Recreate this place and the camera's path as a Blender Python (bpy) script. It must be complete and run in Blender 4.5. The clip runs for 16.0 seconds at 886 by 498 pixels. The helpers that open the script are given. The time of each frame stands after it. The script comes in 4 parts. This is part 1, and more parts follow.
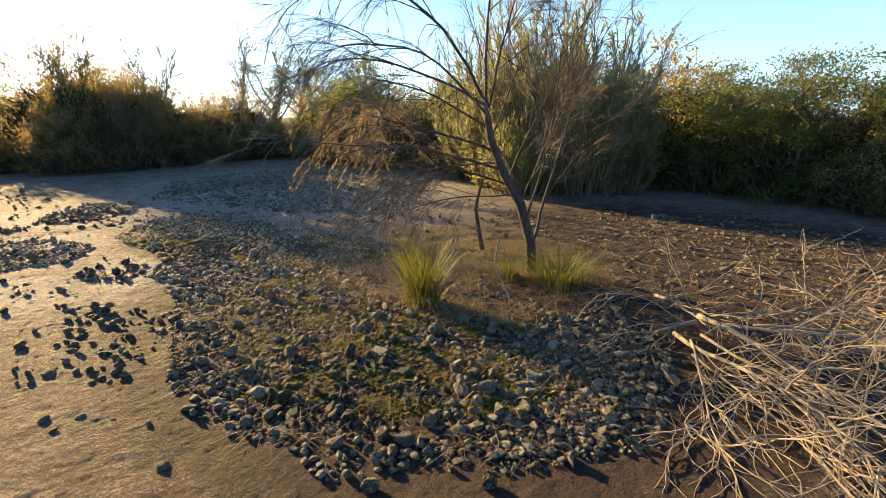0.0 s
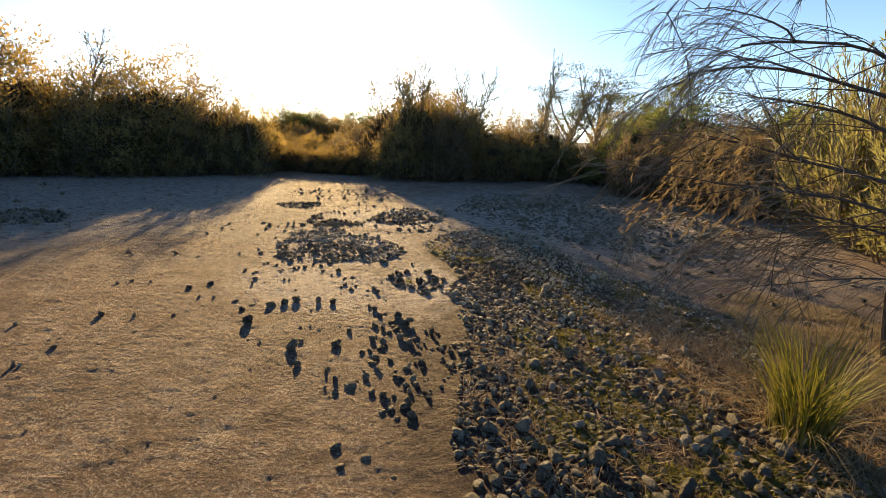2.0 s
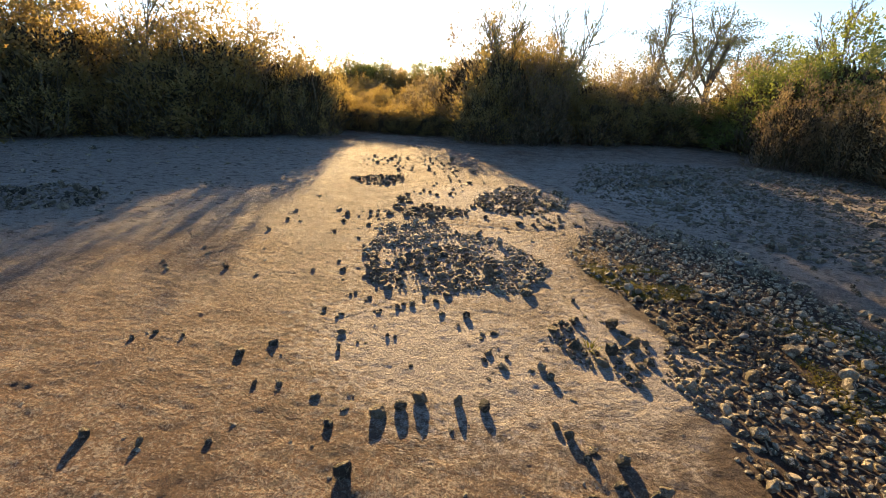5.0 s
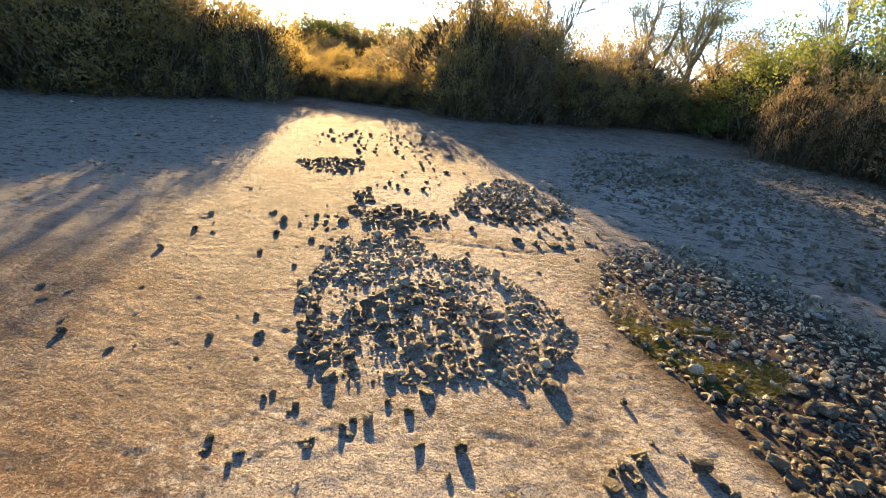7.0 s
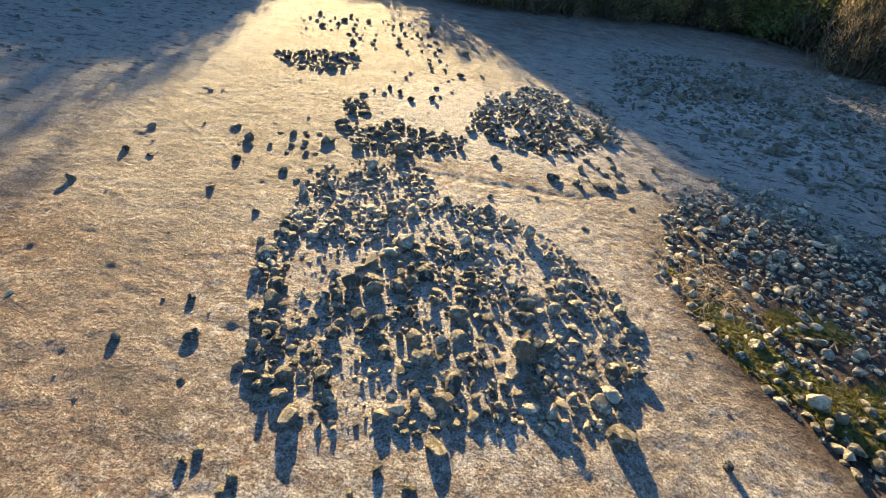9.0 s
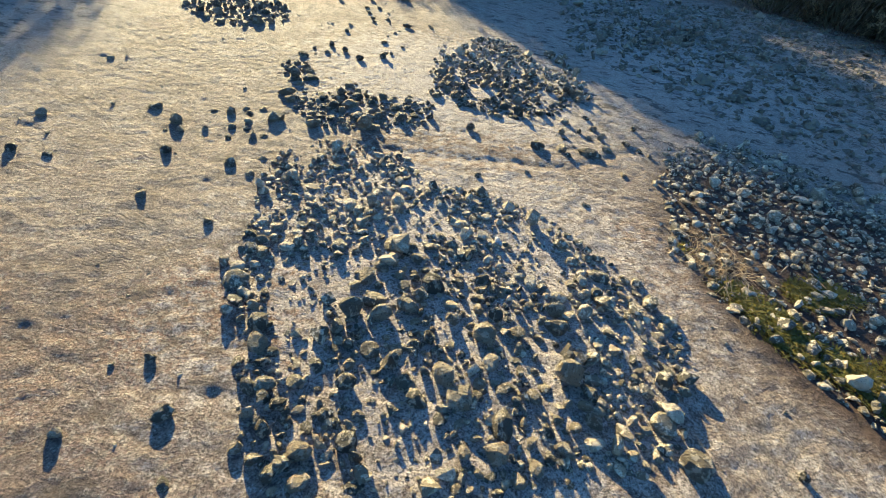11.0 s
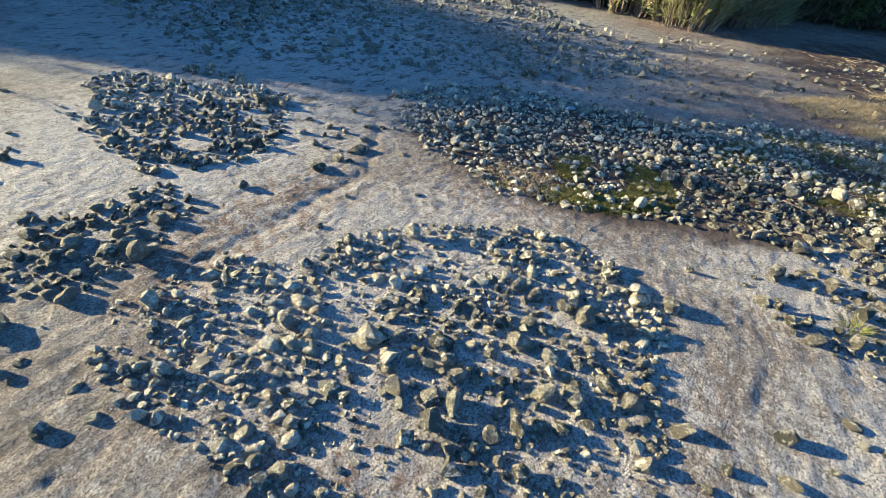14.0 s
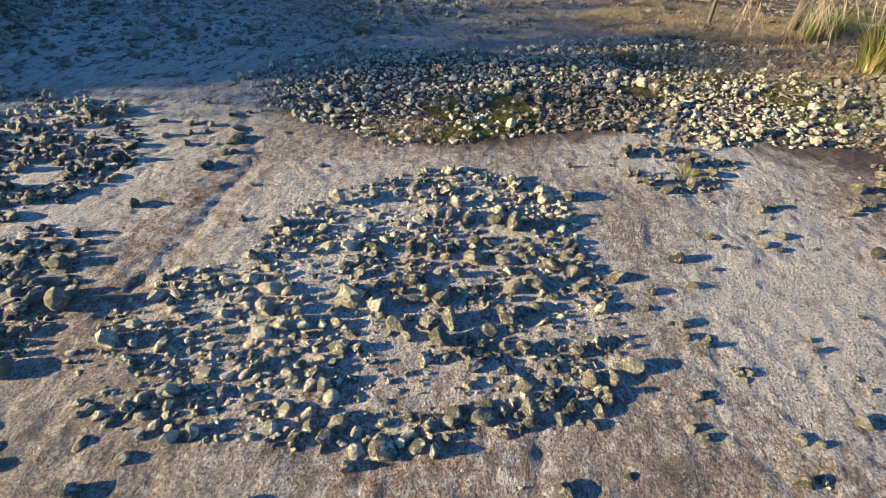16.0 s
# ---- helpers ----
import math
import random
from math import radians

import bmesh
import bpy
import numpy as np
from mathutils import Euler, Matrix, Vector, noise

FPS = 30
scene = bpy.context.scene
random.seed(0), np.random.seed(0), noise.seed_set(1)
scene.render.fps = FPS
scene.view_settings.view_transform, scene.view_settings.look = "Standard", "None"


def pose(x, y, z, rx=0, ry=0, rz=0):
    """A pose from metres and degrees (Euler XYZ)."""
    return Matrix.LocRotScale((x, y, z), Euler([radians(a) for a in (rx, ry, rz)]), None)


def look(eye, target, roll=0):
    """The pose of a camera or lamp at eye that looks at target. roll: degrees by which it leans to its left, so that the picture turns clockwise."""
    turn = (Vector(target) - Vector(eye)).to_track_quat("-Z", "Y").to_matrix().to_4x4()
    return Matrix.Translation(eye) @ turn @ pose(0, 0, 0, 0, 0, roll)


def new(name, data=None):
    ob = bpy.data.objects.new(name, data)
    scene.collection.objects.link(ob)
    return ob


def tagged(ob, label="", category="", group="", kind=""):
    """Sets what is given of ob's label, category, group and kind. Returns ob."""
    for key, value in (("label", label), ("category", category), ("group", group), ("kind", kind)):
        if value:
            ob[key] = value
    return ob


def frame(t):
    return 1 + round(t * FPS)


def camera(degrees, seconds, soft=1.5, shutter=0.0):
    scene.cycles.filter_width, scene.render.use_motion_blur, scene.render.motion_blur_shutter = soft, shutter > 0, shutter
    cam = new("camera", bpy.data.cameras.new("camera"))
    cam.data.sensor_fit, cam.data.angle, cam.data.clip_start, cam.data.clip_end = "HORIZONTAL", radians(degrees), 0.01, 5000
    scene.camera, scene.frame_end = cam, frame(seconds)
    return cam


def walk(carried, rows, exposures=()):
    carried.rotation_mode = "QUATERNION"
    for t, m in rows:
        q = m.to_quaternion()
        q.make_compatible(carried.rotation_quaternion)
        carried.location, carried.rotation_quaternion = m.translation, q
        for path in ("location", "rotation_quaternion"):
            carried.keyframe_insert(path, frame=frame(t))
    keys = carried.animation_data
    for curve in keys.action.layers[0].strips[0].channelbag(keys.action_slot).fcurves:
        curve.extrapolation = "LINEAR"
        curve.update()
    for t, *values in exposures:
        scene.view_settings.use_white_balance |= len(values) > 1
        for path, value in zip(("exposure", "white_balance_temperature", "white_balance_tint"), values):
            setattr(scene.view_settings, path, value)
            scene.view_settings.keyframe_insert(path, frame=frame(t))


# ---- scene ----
cam = camera(87.2, 16.0, soft=0.5)
PATH = [
    (0, (0.415, -0.201, 1.618), (1.194, 1.556, 1.065), -0.1),
    (0.5, (0.347, -0.07, 1.595), (0.71, 1.821, 1.053), 0.2),
    (1, (0.281, 0.204, 1.579), (0.373, 2.135, 1.066), 1.5),
    (1.5, (0.195, 0.45, 1.609), (0.082, 2.386, 1.119), 2.3),
    (2, (0.11, 0.732, 1.589), (-0.183, 2.652, 1.112), 2.5),
    (2.5, (-0.005, 1.048, 1.576), (-0.479, 2.926, 1.079), 2.7),
    (3, (-0.222, 1.339, 1.589), (-0.812, 3.175, 1.06), 2.9),
    (3.5, (-0.447, 1.619, 1.621), (-1.09, 3.438, 1.095), 1.8),
    (3.7, (-0.528, 1.735, 1.602), (-1.174, 3.55, 1.065), 1.4),
    (5.8, (-1.505, 3.322, 1.585), (-1.907, 5.146, 0.87), 3.9),
    (6, (-1.525, 3.49, 1.582), (-1.915, 5.315, 0.863), 4.1),
    (6.5, (-1.603, 3.807, 1.565), (-1.968, 5.627, 0.819), 4.5),
    (7, (-1.736, 4.125, 1.553), (-2.062, 5.939, 0.776), 5.7),
    (7.5, (-1.815, 4.382, 1.537), (-2.097, 6.172, 0.691), 6.6),
    (8, (-1.865, 4.677, 1.467), (-2.133, 6.424, 0.531), 7.4),
    (8.5, (-1.93, 4.906, 1.415), (-2.218, 6.587, 0.37), 8.3),
    (9, (-2.018, 5.056, 1.399), (-2.263, 6.679, 0.257), 8.7),
    (9.2, (-2.038, 5.091, 1.393), (-2.257, 6.693, 0.215), 8.8),
    (11.3, (-2.505, 5.476, 1.339), (-2.354, 7.016, 0.071), 10.6),
    (11.5, (-2.588, 5.518, 1.342), (-2.376, 7.058, 0.084), 10.5),
    (12, (-2.854, 5.6, 1.378), (-2.429, 7.105, 0.132), 10.3),
    (12.5, (-3.05, 5.716, 1.353), (-2.4, 7.14, 0.108), 9.6),
    (13, (-3.165, 5.831, 1.368), (-2.283, 7.126, 0.125), 8.8),
    (13.5, (-3.254, 5.951, 1.379), (-2.152, 7.085, 0.154), 7.7),
    (14, (-3.371, 6.113, 1.405), (-2.066, 7.024, 0.193), 6.7),
    (14.5, (-3.472, 6.182, 1.39), (-2.081, 6.904, 0.148), 5.0),
    (15, (-3.596, 6.227, 1.392), (-2.145, 6.782, 0.132), 4.2),
    (15.5, (-3.684, 6.286, 1.416), (-2.195, 6.721, 0.154), 3.4),
    (16, (-3.755, 6.355, 1.416), (-2.253, 6.682, 0.136), 3.2),
]
walk(cam, [(t, look(eye, target, roll)) for t, eye, target, roll in PATH],
     [(0, 2.05, 6650, -4), (1.5, 1.7, 6900, -1), (3.5, 1.4, 6950, 2), (6, 2.35, 6950, 1), (9, 2.6, 5750, -7), (11.5, 2.45, 5000, -13), (12.5, 2.35, 4800, -15), (14, 2.5, 4500, -12), (16, 2.35, 4800, -8)])

# ---- sky, sun and exposure ----
SUN_UP, SUN_LEFT = 13.4, 24.0
world = bpy.data.worlds.new("evening_sky")
scene.world = world
world.use_nodes = True
wn, wl = world.node_tree.nodes, world.node_tree.links
sky = wn.new("ShaderNodeTexSky")
sky.sky_type, sky.sun_disc = "NISHITA", False
sky.sun_elevation, sky.sun_rotation = radians(SUN_UP), radians(-SUN_LEFT)
sky.air_density, sky.dust_density, sky.ozone_density = 0.48, 0.4, 3.4
wco = wn.new("ShaderNodeTexCoord")
wmap = wn.new("ShaderNodeMapping")
wmap.inputs["Scale"].default_value = (1.6, 1.6, 13.0)
wl.new(wco.outputs["Generated"], wmap.inputs["Vector"])
cloud = wn.new("ShaderNodeTexNoise")
cloud.inputs["Scale"].default_value, cloud.inputs["Detail"].default_value = 1.7, 7.0
wl.new(wmap.outputs["Vector"], cloud.inputs["Vector"])
cramp = wn.new("ShaderNodeValToRGB")
cramp.color_ramp.elements[0].position, cramp.color_ramp.elements[1].position = 0.56, 0.68
cramp.color_ramp.elements[0].color, cramp.color_ramp.elements[1].color = (0, 0, 0, 1), (0.85, 0.85, 0.85, 1)
wl.new(cloud.outputs["Fac"], cramp.inputs["Fac"])
wmix = wn.new("ShaderNodeMix")
wmix.data_type = "RGBA"
# pale haze that thickens towards the horizon
wsep = wn.new("ShaderNodeSeparateXYZ")
wl.new(wco.outputs["Generated"], wsep.inputs["Vector"])
haze = wn.new("ShaderNodeMapRange")
haze.interpolation_type = "SMOOTHSTEP"
for k, v in zip(("From Min", "From Max", "To Min", "To Max"), (0.02, 0.45, 0.75, 0.0)):
    haze.inputs[k].default_value = v
wl.new(wsep.outputs["Z"], haze.inputs["Value"])
cover = wn.new("ShaderNodeMath")
cover.operation = "MAXIMUM"
wl.new(cramp.outputs["Color"], cover.inputs[0])
wl.new(haze.outputs["Result"], cover.inputs[1])
wl.new(cover.outputs["Value"], wmix.inputs["Factor"])
deep = wn.new("ShaderNodeHueSaturation")
deep.inputs["Saturation"].default_value = 1.06
wl.new(sky.outputs["Color"], deep.inputs["Color"])
wl.new(deep.outputs["Color"], wmix.inputs["A"])
veil = wn.new("ShaderNodeMix")
veil.data_type, veil.blend_type, veil.clamp_result = "RGBA", "ADD", False
veil.inputs["Factor"].default_value = 1.0
dim = wn.new("ShaderNodeMix")
dim.data_type, dim.blend_type = "RGBA", "MULTIPLY"
dim.inputs["Factor"].default_value = 1.0
wl.new(sky.outputs["Color"], dim.inputs["A"])
dim.inputs["B"].default_value = (0.55, 0.50, 0.45, 1)
wl.new(dim.outputs["Result"], veil.inputs["A"])
veil.inputs["B"].default_value = (1.9, 2.4, 2.9, 1)
wl.new(veil.outputs["Result"], wmix.inputs["B"])
wl.new(wmix.outputs["Result"], wn["Background"].inputs["Color"])
wn["Background"].inputs["Strength"].default_value = 0.095

sun_data = bpy.data.lights.new("sun", "SUN")
sun_data.energy, sun_data.angle, sun_data.color = 5.0, radians(0.6), (1.0, 0.65, 0.31)
SUN_WAY = Vector((-math.sin(radians(SUN_LEFT)) * math.cos(radians(SUN_UP)),
                  math.cos(radians(SUN_LEFT)) * math.cos(radians(SUN_UP)), math.sin(radians(SUN_UP))))
sun = new("sun", sun_data)
sun.matrix_world = look(SUN_WAY * 60, (0, 0, 0))


# ---- materials ----
def material(name, rough=0.9):
    m = bpy.data.materials.new(name)
    m.use_nodes = True
    b = m.node_tree.nodes["Principled BSDF"]
    b.inputs["Roughness"].default_value = rough
    b.inputs["Specular IOR Level"].default_value = 0.25
    return m, m.node_tree.nodes, m.node_tree.links, b


def noise_node(nodes, links, where, scale, detail=6.0, rough=0.55, warp=0.0):
    n = nodes.new("ShaderNodeTexNoise")
    n.inputs["Scale"].default_value, n.inputs["Detail"].default_value = scale, detail
    n.inputs["Roughness"].default_value, n.inputs["Distortion"].default_value = rough, warp
    links.new(where, n.inputs["Vector"])
    return n.outputs["Fac"]


def ramp(nodes, links, fac, stops):
    r = nodes.new("ShaderNodeValToRGB")
    e = r.color_ramp.elements
    while len(e) < len(stops):
        e.new(0.5)
    for k, (p, c) in zip(e, stops):
        k.position, k.color = p, (*c, 1) if len(c) == 3 else c
    links.new(fac, r.inputs["Fac"])
    return r.outputs["Color"]


def mask(nodes, links, fac, lo, hi):
    r = nodes.new("ShaderNodeMapRange")
    r.interpolation_type = "SMOOTHSTEP"
    r.inputs["From Min"].default_value, r.inputs["From Max"].default_value = lo, hi
    links.new(fac, r.inputs["Value"])
    return r.outputs["Result"]


def blend(nodes, links, fac, a, b, how="MIX"):
    x = nodes.new("ShaderNodeMix")
    x.data_type, x.blend_type = "RGBA", how
    for sock, v in (("Factor", fac), ("A", a), ("B", b)):
        if isinstance(v, (int, float)):
            x.inputs[sock].default_value = v
        elif isinstance(v, tuple):
            x.inputs[sock].default_value = (*v, 1)
        else:
            links.new(v, x.inputs[sock])
    return x.outputs["Result"]


def calc(nodes, links, how, a, b=0.0):
    x = nodes.new("ShaderNodeMath")
    x.operation = how
    for k, v in enumerate((a, b)):
        if isinstance(v, (int, float)):
            x.inputs[k].default_value = v
        else:
            links.new(v, x.inputs[k])
    return x.outputs["Value"]


def bumped(nodes, links, bsdf, height, strength, distance):
    b = nodes.new("ShaderNodeBump")
    b.inputs["Strength"].default_value, b.inputs["Distance"].default_value = strength, distance
    links.new(height, b.inputs["Height"])
    links.new(b.outputs["Normal"], bsdf.inputs["Normal"])


def near(nodes, links, pos, cx, cy, rx, ry, turn=0.0):
    """1 at the middle of an ellipse on the ground, 0 at its rim."""
    mp = nodes.new("ShaderNodeMapping")
    mp.vector_type = "TEXTURE"
    mp.inputs["Location"].default_value = (cx, cy, 0)
    mp.inputs["Rotation"].default_value = (0, 0, radians(turn))
    mp.inputs["Scale"].default_value = (rx, ry, 1e3)
    links.new(pos, mp.inputs["Vector"])
    ln = nodes.new("ShaderNodeVectorMath")
    ln.operation = "LENGTH"
    links.new(mp.outputs["Vector"], ln.inputs[0])
    return calc(nodes, links, "SUBTRACT", 1.0, ln.outputs["Value"])


def rock_ground():
    m, n, l, b = material("sandstone_ground", 0.88)
    pos = n.new("ShaderNodeNewGeometry").outputs["Position"]
    big = noise_node(n, l, pos, 0.55, 4)
    mid = noise_node(n, l, pos, 3.2, 8, 0.62, 0.4)
    fine = noise_node(n, l, pos, 48, 8, 0.74)
    grit = noise_node(n, l, pos, 150, 5, 0.65)
    col = ramp(n, l, mid, [(0.25, (0.175, 0.135, 0.108)), (0.45, (0.25, 0.195, 0.158)), (0.62, (0.33, 0.268, 0.222)), (0.8, (0.22, 0.175, 0.145))])
    rust = mask(n, l, calc(n, l, "ADD", big, calc(n, l, "MULTIPLY", mid, 0.35)), 0.68, 0.88)
    col = blend(n, l, rust, col, (0.25, 0.135, 0.085))
    ochre = mask(n, l, calc(n, l, "ADD", near(n, l, pos, -2.4, 2.2, 5.0, 3.1, 0), calc(n, l, "MULTIPLY", mid, 0.6)), 0.25, 0.68)
    col = blend(n, l, calc(n, l, "MULTIPLY", ochre, 0.8), col, ramp(n, l, mid, [(0.3, (0.09, 0.046, 0.027)), (0.7, (0.21, 0.118, 0.068))]))
    flush = mask(n, l, calc(n, l, "ADD", calc(n, l, "MAXIMUM", near(n, l, pos, -3.7, 4.4, 2.2, 1.6, 0), calc(n, l, "MAXIMUM", near(n, l, pos, -4.6, 6.0, 1.3, 0.8, 20), near(n, l, pos, -2.4, 7.95, 0.8, 0.35, 15))), calc(n, l, "MULTIPLY", mid, 0.8)), 0.42, 0.85)
    col = blend(n, l, calc(n, l, "MULTIPLY", flush, 0.88), col, ramp(n, l, mid, [(0.3, (0.14, 0.075, 0.045)), (0.7, (0.27, 0.165, 0.105))]))
    lichen = mask(n, l, calc(n, l, "ADD", fine, calc(n, l, "MULTIPLY", mid, 0.4)), 0.68, 0.78)
    col = blend(n, l, calc(n, l, "MULTIPLY", lichen, 0.65), col, (0.50, 0.43, 0.34))
    dark = mask(n, l, calc(n, l, "ADD", noise_node(n, l, pos, 9, 9, 0.74, 0.6), calc(n, l, "MULTIPLY", big, 0.3)), 0.66, 0.80)
    col = blend(n, l, calc(n, l, "MULTIPLY", dark, 0.7), col, (0.10, 0.082, 0.07))
    # pale salty crust round the piles of stones
    crust = None
    for cx, cy, rx, ry, turn in ((-2.2, 6.9, 1.5, 1.7, 0), (-2.3, 9.2, 1.9, 1.7, 0), (0.3, 10.6, 2.2, 2.4, 20), (-0.6, 5.4, 1.0, 1.4, 20), (-1.9, 5.1, 1.5, 1.0, -20)):
        e = near(n, l, pos, cx, cy, rx, ry, turn)
        crust = e if crust is None else calc(n, l, "MAXIMUM", crust, e)
    crust = mask(n, l, calc(n, l, "ADD", calc(n, l, "MULTIPLY", calc(n, l, "MAXIMUM", crust, 0.0), 0.40), noise_node(n, l, pos, 16, 10, 0.78, 0.3)), 0.59, 0.72)
    col = blend(n, l, calc(n, l, "MULTIPLY", crust, 0.72), col, (0.60, 0.535, 0.475))
    speck = noise_node(n, l, pos, 95, 6, 0.72)
    col = blend(n, l, calc(n, l, "MULTIPLY", mask(n, l, speck, 0.53, 0.575), 0.7), col, (0.07, 0.056, 0.047))
    # black lichen flecks on the rock in the hedges' shade
    flat_pos = n.new("ShaderNodeMapping")
    flat_pos.inputs["Rotation"].default_value = (0, 0, radians(35))
    flat_pos.inputs["Scale"].default_value = (1.0, 1.7, 1.0)
    l.new(pos, flat_pos.inputs["Vector"])
    shaded_zone = mask(n, l, calc(n, l, "MAXIMUM", near(n, l, pos, 1.6, 11.3, 4.6, 4.6, 0), near(n, l, pos, -9.5, 9.0, 5.0, 6.5, 0)), 0.0, 0.25)
    # base colour made paler here to brighten the shaded rock
    col = blend(n, l, calc(n, l, "MULTIPLY", shaded_zone, 0.55), col, (0.46, 0.42, 0.37))
    flecks = mask(n, l, noise_node(n, l, flat_pos.outputs["Vector"], 5.5, 9, 0.74, 0.3), 0.53, 0.59)
    col = blend(n, l, calc(n, l, "MULTIPLY", calc(n, l, "MULTIPLY", shaded_zone, flecks), 0.85), col, (0.075, 0.068, 0.06))
    # red-brown soil and dark litter under the trees
    soil = calc(n, l, "MAXIMUM", near(n, l, pos, 5.6, 2.6, 3.3, 4.6, 0), calc(n, l, "MAXIMUM", near(n, l, pos, 3.2, 3.0, 1.9, 2.6, 30), near(n, l, pos, 2.5, 1.9, 1.9, 1.35, 0)))
    soil = calc(n, l, "MAXIMUM", soil, calc(n, l, "MAXIMUM", near(n, l, pos, 1.0, 3.6, 1.7, 2.8, 10), near(n, l, pos, -0.1, 6.9, 1.0, 1.7, 25)))
    soil = mask(n, l, calc(n, l, "ADD", soil, calc(n, l, "MULTIPLY", mid, 0.7)), 0.32, 0.55)
    col = blend(n, l, calc(n, l, "MULTIPLY", soil, 0.9), col, ramp(n, l, fine, [(0.3, (0.026, 0.017, 0.012)), (0.7, (0.095, 0.052, 0.036))]))
    # scrub floor far out
    far = mask(n, l, calc(n, l, "ADD", near(n, l, pos, -2.6, 7.0, 15, 13, 0), calc(n, l, "MULTIPLY", mid, 0.25)), 0.02, 0.22)
    col = blend(n, l, far, ramp(n, l, fine, [(0.3, (0.05, 0.04, 0.025)), (0.7, (0.13, 0.10, 0.06))]), col)
    col = blend(n, l, 0.85, col, ramp(n, l, grit, [(0.34, (0.22, 0.22, 0.22)), (0.66, (0.80, 0.80, 0.80))]), "OVERLAY")
    l.new(col, b.inputs["Base Color"])
    stretch = n.new("ShaderNodeMapping")
    stretch.inputs["Rotation"].default_value = (0, 0, radians(-20))
    stretch.inputs["Scale"].default_value = (0.85, 1.15, 1.0)
    l.new(pos, stretch.inputs["Vector"])
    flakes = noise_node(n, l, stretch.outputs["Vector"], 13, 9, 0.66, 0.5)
    h = calc(n, l, "ADD", calc(n, l, "MULTIPLY", fine, 1.1), calc(n, l, "MULTIPLY", grit, 0.4))
    h = calc(n, l, "ADD", h, calc(n, l, "MULTIPLY", flakes, 1.3))
    bumped(n, l, b, h, 1.0, 0.075)
    # relief shade painted into the colour: hollows between the flakes go darker
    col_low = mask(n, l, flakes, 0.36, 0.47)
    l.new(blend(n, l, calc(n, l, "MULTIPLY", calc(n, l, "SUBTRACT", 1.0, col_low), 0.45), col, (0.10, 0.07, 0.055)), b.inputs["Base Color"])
    return m


def stone_matter(name, tones, lichen_tone, where="Object"):
    m, n, l, b = material(name, 0.85)
    co = n.new("ShaderNodeTexCoord").outputs["Object"]
    info = n.new("ShaderNodeObjectInfo").outputs["Random"]
    isle = n.new("ShaderNodeNewGeometry").outputs["Random Per Island"]
    rnd = calc(n, l, "FRACT", calc(n, l, "ADD", info, isle))
    sh = n.new("ShaderNodeVectorMath")
    sh.operation = "ADD"
    l.new(co, sh.inputs[0])
    l.new(calc(n, l, "MULTIPLY", info, 40.0), sh.inputs[1])
    k = 3.0 if where == "Object" else 38.0
    base = ramp(n, l, rnd, tones)
    g = noise_node(n, l, sh.outputs[0], k, 8, 0.68)
    f = noise_node(n, l, sh.outputs[0], k * 5, 6, 0.7)
    col = blend(n, l, mask(n, l, g, 0.50, 0.58), base, lichen_tone)
    col = blend(n, l, mask(n, l, f, 0.56, 0.64), col, (0.07, 0.063, 0.05))
    l.new(col, b.inputs["Base Color"])
    bumped(n, l, b, calc(n, l, "ADD", g, calc(n, l, "MULTIPLY", f, 0.6)), 1.0, 0.32 if where == "Object" else 0.025)
    return m


def leaf_matter(name, tones, through_tone, share=0.45):
    m, n, l, b = material(name, 0.6)
    isle = n.new("ShaderNodeNewGeometry").outputs["Random Per Island"]
    info = n.new("ShaderNodeObjectInfo").outputs["Random"]
    col = ramp(n, l, isle, tones)
    hsv = n.new("ShaderNodeHueSaturation")
    l.new(col, hsv.inputs["Color"])
    l.new(calc(n, l, "ADD", 0.75, calc(n, l, "MULTIPLY", info, 0.5)), hsv.inputs["Value"])
    l.new(calc(n, l, "ADD", 0.475, calc(n, l, "MULTIPLY", info, 0.04)), hsv.inputs["Hue"])
    l.new(hsv.outputs["Color"], b.inputs["Base Color"])
    t = n.new("ShaderNodeBsdfTranslucent")
    l.new(blend(n, l, 0.6, hsv.outputs["Color"], through_tone), t.inputs["Color"])
    mix = n.new("ShaderNodeMixShader")
    mix.inputs["Fac"].default_value = share
    l.new(b.outputs["BSDF"], mix.inputs[1])
    l.new(t.outputs["BSDF"], mix.inputs[2])
    l.new(mix.outputs["Shader"], n["Material Output"].inputs["Surface"])
    return m


def bark_matter(name, dark, light, scale=30.0):
    m, n, l, b = material(name, 0.9)
    co = n.new("ShaderNodeTexCoord").outputs["Object"]
    mp = n.new("ShaderNodeMapping")
    mp.inputs["Scale"].default_value = (1, 1, 0.25)
    l.new(co, mp.inputs["Vector"])
    g = noise_node(n, l, mp.outputs["Vector"], scale, 8, 0.65)
    big = noise_node(n, l, co, scale * 0.15, 4)
    col = ramp(n, l, g, [(0.3, dark), (0.7, light)])
    col = blend(n, l, calc(n, l, "MULTIPLY", big, 0.5), col, tuple(c * 0.6 for c in light))
    l.new(col, b.inputs["Base Color"])
    bumped(n, l, b, g, 0.6, 0.006)
    return m


